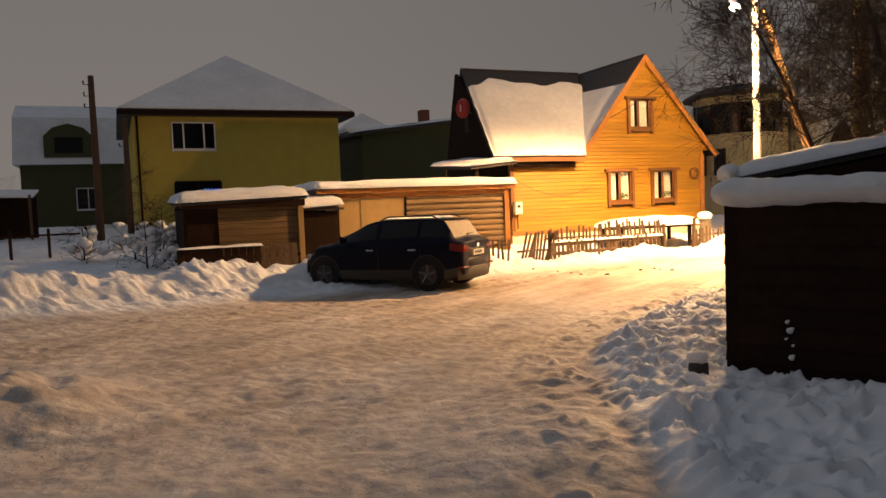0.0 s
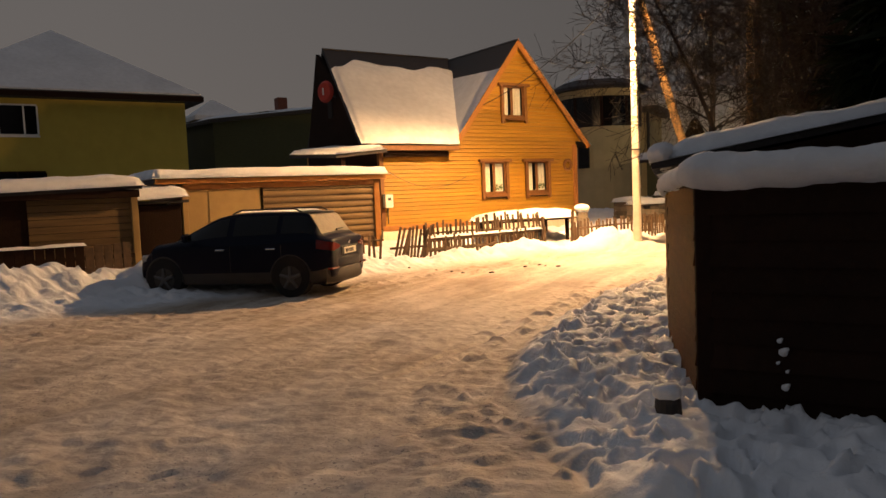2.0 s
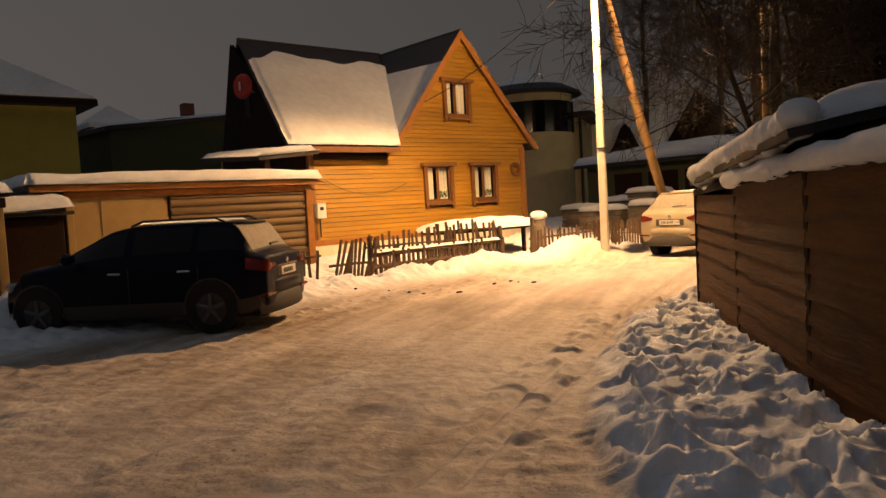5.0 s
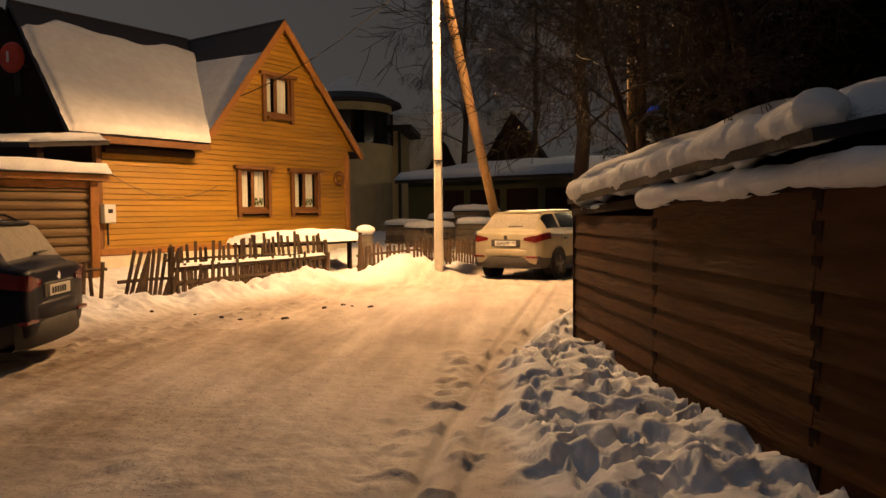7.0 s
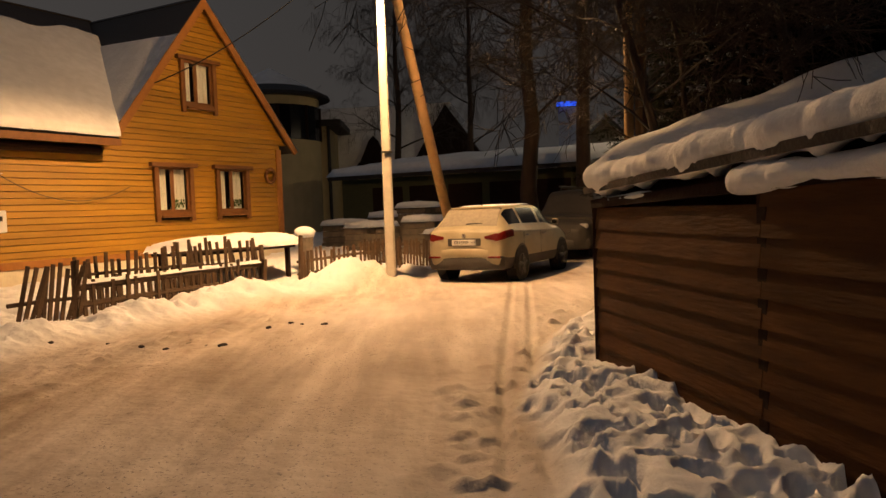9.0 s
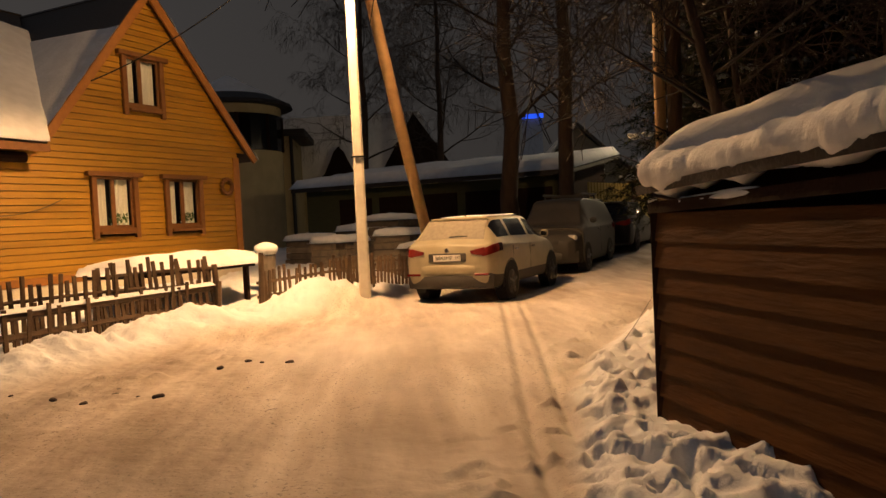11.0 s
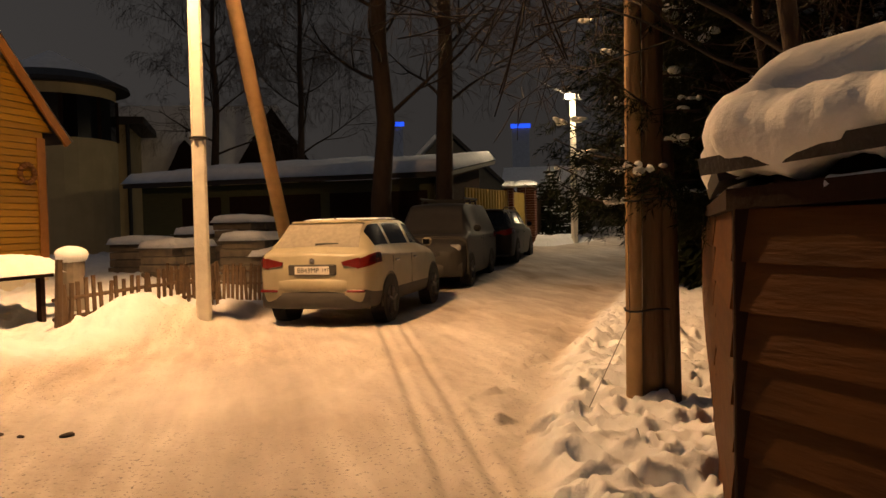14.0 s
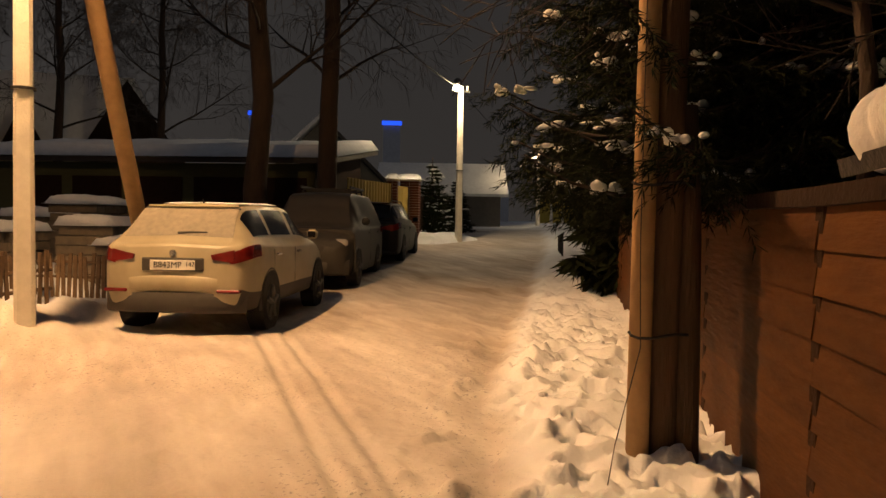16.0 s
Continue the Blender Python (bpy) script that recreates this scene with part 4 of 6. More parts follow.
# ---- the brown plank wall on the right ----
def wall_panel(parent, a, b, top_a, top_b, post_mat=M_DARKWOOD, course=0.165, boards=M_FENCE):
    """Horizontal boards between two ground points; boards are laid like clapboards."""
    ax, ay = a
    bx, by = b
    length = math.hypot(bx - ax, by - ay)
    turn = math.degrees(math.atan2(-(bx - ax), by - ay))
    panel = part("panel", box(0.02, 0.05, 0, length, -0.2, min(top_a, top_b) - 0.02), M_DARKWOOD, parent)
    panel.matrix_local = pose(ax, ay, 0, 0, 0, turn)
    rows = int((max(top_a, top_b) + 0.1) / course)
    for k in range(rows):
        z0 = -0.1 + k * course
        z1 = min(z0 + course + 0.012, max(top_a, top_b))
        w = random.uniform(-0.004, 0.004)
        bm = prism([(0.022, z0), (-0.022 + w, z0), (-0.003 + w, z1), (0.022, z1)], 0.004, length - 0.004)
        part("board", bm, boards, panel)
    part("post", box(-0.012, 0.09, -0.045, 0.045, -0.2, top_a + 0.005, 0.006), post_mat, panel)
    return panel


wall = thing("plank_wall", pose(0, 0, 0), "brown-painted horizontal plank wall along the lane", "wall")
tops = [1.62, 1.60, 1.56, 1.50, 1.42, 1.40, 1.42, 1.46, 1.55, 1.9, 2.0]
for (a, b), ta, tb in zip(zip(WALL_LINE, WALL_LINE[1:]), tops, tops[1:]):
    pieces = max(1, round(math.hypot(b[0] - a[0], b[1] - a[1]) / 2.6))
    if a[1] > 30:
        continue
    for k in range(pieces):
        f0, f1 = k / pieces, (k + 1) / pieces
        p = (a[0] + (b[0] - a[0]) * f0, a[1] + (b[1] - a[1]) * f0)
        q = (a[0] + (b[0] - a[0]) * f1, a[1] + (b[1] - a[1]) * f1)
        # the south run's shade is put into its colour: darker wood, same wall
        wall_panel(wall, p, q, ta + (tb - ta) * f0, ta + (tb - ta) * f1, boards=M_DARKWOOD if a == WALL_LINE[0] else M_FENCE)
part("cap_board", tube([(x, y, t + 0.01) for (x, y), t in zip(WALL_LINE[:9], tops)], [0.05] * 9, 4), M_DARKWOOD, wall)
# snow lying on the wall
def snow_roll(name, points, radius, seed, squash=0.8, lobe=0.38, step=0.035, creases=0.3, sag=0.0):
    """A long roll of snow along a line, swelling and pinched into lobes, drooping where it is pinched."""
    pts = [Vector(p) for p in points]
    lens = [(b - a).length for a, b in zip(pts, pts[1:])]
    total = sum(lens)
    count = max(8, int(total / step))
    sides = 18
    rows = []
    for i in range(count + 1):
        d = total * i / count
        k = 0
        while k < len(lens) - 1 and d > lens[k]:
            d -= lens[k]
            k += 1
        c = pts[k].lerp(pts[k + 1], d / lens[k])
        along = (pts[k + 1] - pts[k]).normalized()
        out = along.cross(Vector((0, 0, 1))).normalized()
        where = np.array([total * i / count])
        wobble = float(grain(where, where * 0 + seed, 0.5, seed, 2)[0])
        ph = where[0] / lobe + 0.55 * wobble
        bulge = abs(math.sin(math.pi * ph)) ** 0.45
        end = min(1.0, math.sqrt(max(0.0, min(i, count - i) * step / (radius * 0.9))) + 0.02)
        r = radius * end * (1 - creases + creases * bulge + 0.22 * wobble)
        ring = []
        for q in range(sides):
            a = 2 * math.pi * q / sides
            v = out * math.cos(a) * r + Vector((0, 0, 1)) * math.sin(a) * r * squash
            if sag and math.sin(a) < 0:
                v.z *= 1 + sag * (1 - bulge)
            lump = 1 + 0.16 * noise.noise((c + v) * 5.5) + 0.09 * noise.noise((c + v) * 13) + 0.04 * noise.noise((c + v) * 31)
            ring.append(tuple(c + v * lump))
        rows.append(ring + ring[:1])
    return grid_mesh(name, np.array(rows), M_SNOW)


def wall_top(k, f, lift=0.0, out=0.0):
    (ax, ay), (bx, by) = WALL_LINE[k], WALL_LINE[k + 1]
    d = Vector((bx - ax, by - ay, 0)).normalized()
    return (ax + (bx - ax) * f - d.y * out, ay + (by - ay) * f + d.x * out, tops[k] + (tops[k + 1] - tops[k]) * f + lift)


for pts, rad, seed in (([wall_top(0, 0.0, 0.07), wall_top(0, 1.012, 0.06)], 0.17, 51), ([wall_top(1, -0.02, 0.06), wall_top(1, 1.0, 0.05), wall_top(2, 0.98, 0.045), wall_top(3, 0.12, 0.04)], 0.095, 52), ([wall_top(3, 0.55, 0.028), wall_top(3, 0.86, 0.028)], 0.04, 53)):
    solo("wall_snow", snow_roll("wall_snow", pts, rad, seed, 0.72 if seed == 51 else 0.85, 1.6 if seed == 51 else 0.62, 0.035, 0.10 if seed == 51 else 0.22), M_SNOW, pose(0, 0, 0), "lumpy snow cap along the plank wall", "snow", "wall snow")
for k, (wx, wz, ws) in enumerate(((0.953, 0.60, 0.018), (0.951, 0.53, 0.03), (0.950, 0.31, 0.026), (0.954, 0.46, 0.012), (0.949, 0.41, 0.012))):
    px, py, _ = wall_top(0, wx, 0, 0.035)
    spot = blobs("snow_patch", [((0, 0, 0), ws, 0.02, ws * 0.9, 0.0), ((ws * 0.5, 0, ws * 0.6), ws * 0.6, 0.018, ws * 0.4, 0.0)], random.Random(k))
    solo("snow_patch", spot, M_SNOW, pose(px, py, wz, 0, 0, -4), "patch of wind-blown snow stuck to the planks", "snow", "snow patches")

# low outbuilding behind the wall, its snowy eave over it
EAVE_N, EAVE_S = Vector((-2.79, 15.22, 1.575)), Vector((-2.14, 10.5, 1.80))
BACK_N, BACK_S = Vector((0.9, 16.0, 2.24)), Vector((1.6, 11.0, 2.42))
hut = thing("outbuilding", pose(0, 0, 0), "low dark outbuilding behind the plank wall", "shed")
for name_, a, b in (("front_wall", EAVE_N.lerp(BACK_N, 0.12), EAVE_S.lerp(BACK_S, 0.12)), ("end_wall", EAVE_N.lerp(BACK_N, 0.12), BACK_N), ("end_wall", EAVE_S.lerp(BACK_S, 0.12), BACK_S), ("back_wall", BACK_N, BACK_S)):
    inward = (b - a).cross(Vector((0, 0, 1))).normalized() * 0.06
    bm = bmesh.new()
    low, high = -0.1, 0.09
    ring = [(a, low), (b, low), (b, None), (a, None)]
    one = [bm.verts.new((p.x, p.y, low if q is not None else p.z - high)) for p, q in ring]
    two = [bm.verts.new((p.x + inward.x, p.y + inward.y, low if q is not None else p.z - high)) for p, q in ring]
    bm.faces.new(one)
    bm.faces.new(two[::-1])
    for i in range(4):
        bm.faces.new((one[i], one[(i + 1) % 4], two[(i + 1) % 4], two[i]))
    part(name_, bm, M_DARKWOOD, hut)
slope([EAVE_S, EAVE_N, BACK_N, BACK_S], 0.06, "roof", M_ROOF, hut)
across = BACK_S - EAVE_S
solo("outbuilding_snow", snow_slab("outbuilding_snow", EAVE_S + across * 0.045 + Vector((0, 0, 0.004)), EAVE_N - EAVE_S + Vector((0, -0.12, 0)), across * 0.95, 0.17, 55, 0.06, lump=0.045, droop=0.04, edge=0.34, far=BACK_N - BACK_S + Vector((0, -0.1, 0.02))), M_SNOW, pose(0, 0, 0), "thick snow lying on the outbuilding roof", "snow")
solo("eave_snow", snow_roll("eave_snow", [EAVE_S + Vector((0.11, 0, 0.075)), EAVE_N + Vector((0.11, 0.02, 0.065))], 0.135, 56, 0.85, 0.46, 0.022, 0.20, 0.9), M_SNOW, pose(0, 0, 0), "lobed lip of snow curling over the outbuilding eave", "snow")
solo("verge_snow", snow_roll("verge_snow", [EAVE_N + Vector((0.04, -0.06, 0.075)), EAVE_N.lerp(BACK_N, 0.6) + Vector((0, -0.05, 0.07))], 0.15, 58, 0.95, 0.42, 0.03, 0.25), M_SNOW, pose(0, 0, 0), "rounded snow along the end of the outbuilding roof", "snow")

wing = thing("outbuilding", pose(-2.71, 15.12, 0, 0, 0, -33), "short snowy wing of the outbuilding along the turned wall", "shed")
part("wall", box(0.22, 0.28, 0.2, 1.2, -0.1, 1.50), M_DARKWOOD, wing)
part("end_wall", box(0.22, 2.2, 1.14, 1.2, -0.1, 1.5), M_DARKWOOD, wing)
slope([(-0.06, 0.2, 1.56), (-0.06, 1.32, 1.52), (2.4, 1.32, 2.16), (2.4, 0.2, 2.2)], 0.06, "roof", M_ROOF, wing)
WING = pose(-2.71, 15.12, 0, 0, 0, -33)
solo("outbuilding_snow", snow_slab("outbuilding_snow", (0.04, 0.0, 1.575), (0, 1.3, -0.04), (2.35, 0, 0.62), 0.34, 57, 0.045, lump=0.04, droop=0.04, edge=0.34), M_SNOW, WING, "rounded snow on the wing of the outbuilding", "snow")
solo("eave_snow", snow_roll("eave_snow", [(0.05, 0.15, 1.65), (0.06, 1.28, 1.60)], 0.145, 59, 0.85, 0.5, 0.022, 0.16, 0.5), M_SNOW, WING, "lobed lip of snow on the wing's eave", "snow")

# ---- vehicles ----
def quad_plate(a, b, c, d, thick=0.012, bm=None, inset=0.0):
    """A thin plate over four corners, standing a little proud of them."""
    bm = bm or bmesh.new()
    p = [Vector(v) for v in (a, b, c, d)]
    mid = sum(p, Vector()) / 4
    p = [mid + (v - mid) * (1 - inset) for v in p]
    up = (p[1] - p[0]).cross(p[3] - p[0]).normalized()
    lo = [bm.verts.new(v - up * 0.004) for v in p]
    hi = [bm.verts.new(v + up * thick) for v in p]
    bm.faces.new(hi)
    bm.faces.new(lo[::-1])
    for i in range(4):
        bm.faces.new((lo[i], lo[(i + 1) % 4], hi[(i + 1) % 4], hi[i]))
    return bm


def wheel(parent, x, y, r, side, spokes=5):
    w = part("wheel", tube([(x - 0.11 * side, y, r), (x - 0.09 * side, y, r), (x + 0.07 * side, y, r), (x + 0.09 * side, y, r)], [r * 0.93, r, r, r * 0.92], 26), M_TYRE, parent)
    part("rim", tube([(x + 0.08 * side, y, r), (x + 0.098 * side, y, r)], [r * 0.66, r * 0.64], 22), M_CLADDING, w)
    for i in range(spokes):
        a = 2 * math.pi * i / spokes + 0.3
        ca, sa = math.cos(a), math.sin(a)
        part("spoke", tube([(x + 0.095 * side, y, r), (x + 0.105 * side, y + ca * r * 0.62, r + sa * r * 0.62)], [r * 0.13, r * 0.08], 6), M_RIM, w)
    return w


def smooth_rows(rows, per):
    """Rows of numbers drawn out into a soft curve through them."""
    R = np.array(rows, float)
    P = np.concatenate([R[:1] * 2 - R[1:2], R, R[-1:] * 2 - R[-2:-1]])
    out = []
    for i in range(1, len(P) - 2):
        for k in range(per):
            t = k / per
            out.append(0.5 * (2 * P[i] + (P[i + 1] - P[i - 1]) * t + (2 * P[i - 1] - 5 * P[i] + 4 * P[i + 1] - P[i + 2]) * t * t + (3 * P[i] - P[i - 1] - 3 * P[i + 1] + P[i + 2]) * t ** 3))
    out.append(P[-2])
    return np.array(out)


def plan_bar(half, y, bulge, z0, z1, depth=0.22, lip=0.025):
    """A bumper bar, bowed in plan, with softened upper and lower edges."""
    k = np.linspace(-1, 1, 17)
    rows = []
    for dz, dy in ((z0, lip), (z0 + lip, 0.0), (z1 - lip, 0.0), (z1, lip)):
        rows.append([(half * v, y + dy + bulge * abs(v) ** 3.2, dz) for v in k])
    rows = [[(p[0], p[1] + depth, p[2]) for p in rows[0]]] + rows + [[(p[0], p[1] + depth, p[2]) for p in rows[-1]]]
    return np.array(rows)


def car(m, label, L, W, H, belt, paint, hood_z, wind0, wind1, tail_roof, tail_belt, wheels, r, clear=0.2, rear_glass=M_CARGLASS, front_glass=M_CARGLASS, side_glass=M_CARGLASS, cladding=True, rails=True, lamp=0.46, category="car"):
    """A car that points along +y, drawn as one soft shell with panes, lamps, cladding and wheels set on it. wind0/wind1: foot and head of the windscreen; tail_roof/tail_belt: head and foot of the rear window."""
    v = thing("car", m, label, category, "parked cars")
    h, f, b = W / 2, L / 2, -L / 2
    wr, yb = h * 0.70, -L / 2 + tail_belt
    # y, underside, half width, shoulder, roof half width, roof
    stations = [
        (b, clear + 0.20, h * 0.70, belt - 0.10, h * 0.60, belt - 0.04),
        (b + 0.035, clear + 0.10, h * 0.86, belt - 0.06, h * 0.70, belt - 0.005),
        (yb, clear + 0.03, h * 0.95, belt - 0.02, h * 0.74, belt + 0.05),
        (yb + (tail_roof - yb) * 0.5, clear, h * 0.985, belt + 0.01, wr * 1.0, belt + (H - belt) * 0.56),
        (tail_roof, clear, h, belt + 0.01, wr * 0.97, H - 0.045),
        (tail_roof + 0.35, clear, h, belt, wr, H - 0.01),
        ((tail_roof + wind1) * 0.5 + 0.1, clear, h, belt - 0.015, wr * 1.02, H),
        (wind1, clear, h, belt - 0.03, wr, H - 0.035),
        ((wind0 + wind1) / 2, clear, h, belt - 0.045, wr * 1.04, belt + (H - belt) * 0.50),
        (wind0, clear, h * 0.995, belt - 0.06, h * 0.80, belt - 0.0),
        (wind0 + 0.35, clear, h * 0.985, hood_z - 0.03, h * 0.76, hood_z + 0.05),
        (f - 0.42, clear + 0.01, h * 0.95, hood_z - 0.11, h * 0.70, hood_z - 0.02),
        (f - 0.14, clear + 0.03, h * 0.84, hood_z - 0.21, h * 0.62, hood_z - 0.12),
        (f, clear + 0.12, h * 0.66, hood_z - 0.32, h * 0.5, hood_z - 0.26)]
    per, seg = 6, 4
    S = smooth_rows(stations, per)
    half = []
    for y, zl, w, zb, wt, zt in S:
        rise = zt - zb - 0.02
        half.append(smooth_rows([(0, y, zl), (w * 0.80, y, zl), (w * 0.965, y, zl + 0.09), (w, y, (zl + zb) / 2), (w * 0.99, y, zb - 0.09), (w * 0.945, y, zb + 0.015), (wt + (w * 0.9 - wt) * 0.06, y, zb + 0.02 + rise * 0.86), (wt * 0.84, y, zb + 0.02 + rise * 0.985), (0, y, zt + 0.02)], seg))
    half = np.array(half)
    flip = half[:, ::-1] * np.array([-1, 1, 1])
    ring = np.concatenate([half, flip[:, 1:]], 1)
    shell = grid_mesh("body", ring, paint)
    bm = bmesh.new()
    bm.from_mesh(shell)
    bmesh.ops.remove_doubles(bm, verts=bm.verts, dist=0.0005)
    bmesh.ops.holes_fill(bm, edges=[e for e in bm.edges if e.is_boundary])
    bpy.data.meshes.remove(shell)
    part("body", bm, paint, v, smooth=True)
    du, dv = np.gradient(half, axis=0), np.gradient(half, axis=1)
    normal = np.cross(dv, du)
    normal /= np.linalg.norm(normal, axis=2, keepdims=True) + 1e-9
    normal *= np.where((normal * (half - np.array([0, 0, 0.75]) * 1.0) * np.array([1, 0, 1])).sum(2, keepdims=True) < 0, -1, 1)

    def patch(name, i0, i1, j0, j1, mat, side, proud=0.006, parent=v, note=""):
        """A piece of the shell's own surface, standing a little proud of it."""
        P = half[i0:i1 + 1, j0:j1 + 1]
        N = normal[i0:i1 + 1, j0:j1 + 1]
        return part(name, grid_mesh(name, (P + N * proud) * np.array([side, 1, 1]), mat), mat, parent, note)

    ys = S[:, 0]

    def at(y):
        return int(np.argmin(np.abs(ys - y)))

    rear0, front0 = tail_roof - 0.16, wind0 - 0.18
    cuts = [rear0, rear0 + (front0 - rear0) * 0.22, rear0 + (front0 - rear0) * 0.60, front0]
    for side in (-1, 1):
        for a, c in zip(cuts, cuts[1:]):
            patch("side_window", at(a) + (1 if a != cuts[0] else 0), at(c), 5 * seg + 1, 6 * seg, side_glass, side, 0.004)
        for y0 in cuts[1:3]:
            part("door_seam", box(side * h * 0.998 - 0.003, side * h * 0.998 + 0.003, y0 - 0.005, y0 + 0.005, clear + 0.2, belt - 0.08), M_CLADDING, v)
            part("door_handle", box(side * h * 1.0 - 0.015, side * h * 1.0 + 0.02, y0 + 0.10, y0 + 0.28, belt - 0.16, belt - 0.13, 0.008), paint if not cladding else M_CHROME, v)
        mir = part("wing_mirror", box(side * (h + 0.05) - 0.09, side * (h + 0.05) + 0.07, wind0 - 0.46, wind0 - 0.33, belt + 0.01, belt + 0.15, 0.04), paint, v)
        part("mirror_glass", box(side * (h + 0.05) - 0.065, side * (h + 0.05) + 0.05, wind0 - 0.468, wind0 - 0.46, belt + 0.035, belt + 0.125), M_CARGLASS, mir)
        if rails:
            part("roof_rail", tube([(side * wr * 0.90, tail_roof + 0.12, H - 0.02), (side * wr * 0.93, tail_roof + 0.25, H + 0.045), (side * wr * 0.95, wind1 - 0.3, H + 0.045), (side * wr * 0.93, wind1 - 0.12, H - 0.02)], [0.016] * 4, 6), M_CLADDING, v)
        for wy in wheels:
            # near-black disc on the body in place of the shaded wheel opening
            arch = part("wheel_arch", tube([(side * (h - 0.20), wy, r + 0.02), (side * (h + 0.006), wy, r + 0.02)], [r + 0.035, r + 0.03], 28), M_TYRE, v)
            part("arch_trim", tube([(side * (h - 0.012), wy + (r + 0.05) * math.cos(a), r + 0.02 + (r + 0.05) * math.sin(a)) for a in np.linspace(-0.2, math.pi + 0.2, 15)], [0.019] * 15, 6), M_CLADDING if cladding else paint, arch)
            wheel(v, side * (h - 0.09), wy, r, side)
        if cladding:
            for y0, y1 in ((b + 0.05, wheels[0] - r - 0.03), (wheels[0] + r + 0.03, wheels[1] - r - 0.03), (wheels[1] + r + 0.03, f - 0.1)):
                patch("sill_trim", at(y0), at(y1), seg - 1, 2 * seg + 2, M_CLADDING, side, 0.007)
        patch("tail_lamp", 2, at(b + lamp), 4 * seg - 1, 5 * seg - 1, M_REDLIGHT, side, 0.010)
        part("tail_lamp_inner", quad_plate(*([(side * h * 0.80, b + 0.016, belt - 0.055), (side * h * 0.50, b - 0.002, belt - 0.115), (side * h * 0.52, b - 0.002, belt - 0.165), (side * h * 0.80, b + 0.016, belt - 0.205)][::1 if side > 0 else -1]), 0.014), M_REDLIGHT, v)
        part("head_lamp", box(side * h * 0.68 - 0.17, side * h * 0.68 + 0.15, f - 0.26, f - 0.12, hood_z - 0.25, hood_z - 0.12, 0.035), M_CLEARLIGHT, v)
        if cladding:
            part("reflector", box(side * h * 0.74 - 0.15, side * h * 0.74 + 0.12, b - 0.018, b + 0.08, clear + 0.235, clear + 0.275, 0.012), M_REDLIGHT, v)
        patch("rear_window", at(yb + (tail_roof - yb) * 0.10), at(yb + (tail_roof - yb) * 0.90), 6 * seg + 1, 8 * seg, rear_glass, side, 0.006)
        patch("window_top_trim", at(yb + (tail_roof - yb) * 0.90), at(tail_roof), 6 * seg + 1, 8 * seg, M_CLADDING, side, 0.005)
        patch("windscreen", at(wind1 + 0.06), at(wind0 - 0.06), 6 * seg + 1, 8 * seg, front_glass, side, 0.006)
    wy, wz = yb + (tail_roof - yb) * 0.22, belt + (H - belt) * 0.26
    part("wiper", tube([(-0.02, wy - 0.05, wz), (0.12, wy - 0.045, wz + 0.012), (0.32, wy - 0.035, wz + 0.014)], [0.018, 0.014, 0.007], 6), M_CLADDING, v)
    part("spoiler", grid_mesh("spoiler", plan_bar(wr * 0.90, tail_roof - 0.10, 0.10, H - 0.055, H - 0.02, 0.3, 0.008), paint), paint, v)
    low = clear + (0.26 if cladding else 0.10)
    part("rear_bumper", grid_mesh("rear_bumper", plan_bar(h * 0.90, b - 0.03, 0.12, low - 0.02, low + 0.17, 0.5, 0.035), paint), paint, v)
    part("rear_skirt", grid_mesh("rear_skirt", plan_bar(h * 0.93, b - 0.022, 0.12, clear + 0.0, low - 0.005, 0.6, 0.03), M_CLADDING), M_CLADDING, v)
    part("front_bumper", grid_mesh("front_bumper", plan_bar(h * 0.90, -f - 0.03, 0.20, clear + 0.02, clear + 0.30, 0.3, 0.04) * np.array([1, -1, 1]), paint), M_CLADDING, v)
    part("grille", box(-h * 0.42, h * 0.42, f - 0.10, f + 0.012, hood_z - 0.34, hood_z - 0.24, 0.01), M_CLADDING, v)
    part("plate_recess", box(-0.36, 0.36, b - 0.012, b + 0.06, belt - 0.30, belt - 0.15, 0.012), M_CLADDING , v)
    plate = part("number_plate", box(-0.26, 0.26, b - 0.022, b + 0.06, belt - 0.29, belt - 0.178, 0.004), M_PLATE, v)
    part("badge", tube([(0, b + 0.01, belt - 0.10), (0, b - 0.012, belt - 0.10)], [0.045, 0.04], 14), M_CHROME, v)
    part("aerial", tube([(0, tail_roof + 0.35, H), (0, tail_roof + 0.30, H + 0.05)], [0.02, 0.006], 6), M_CLADDING, v)
    return v, plate


def letters(text, size, m, parent, name="lettering"):
    cu = bpy.data.curves.new("text", "FONT")
    cu.body, cu.size, cu.extrude = text, size, 0.002
    cu.align_x, cu.align_y = "CENTER", "CENTER"
    tmp = bpy.data.objects.new("text", cu)
    me = bpy.data.meshes.new_from_object(tmp)
    bpy.data.objects.remove(tmp)
    me.transform(m)
    me.materials.append(M_INK)
    return part(name, me, M_INK, parent)


def rest(n, u, r=1.3):
    """Height of the snow under a parked car."""
    x, y = 0.8660254 * n + 0.5 * u, -0.5 * n + 0.8660254 * u
    return sum(ground_at(x + dx, y + dy) for dx in (-0.7, 0.7) for dy in (-r, r)) / 4


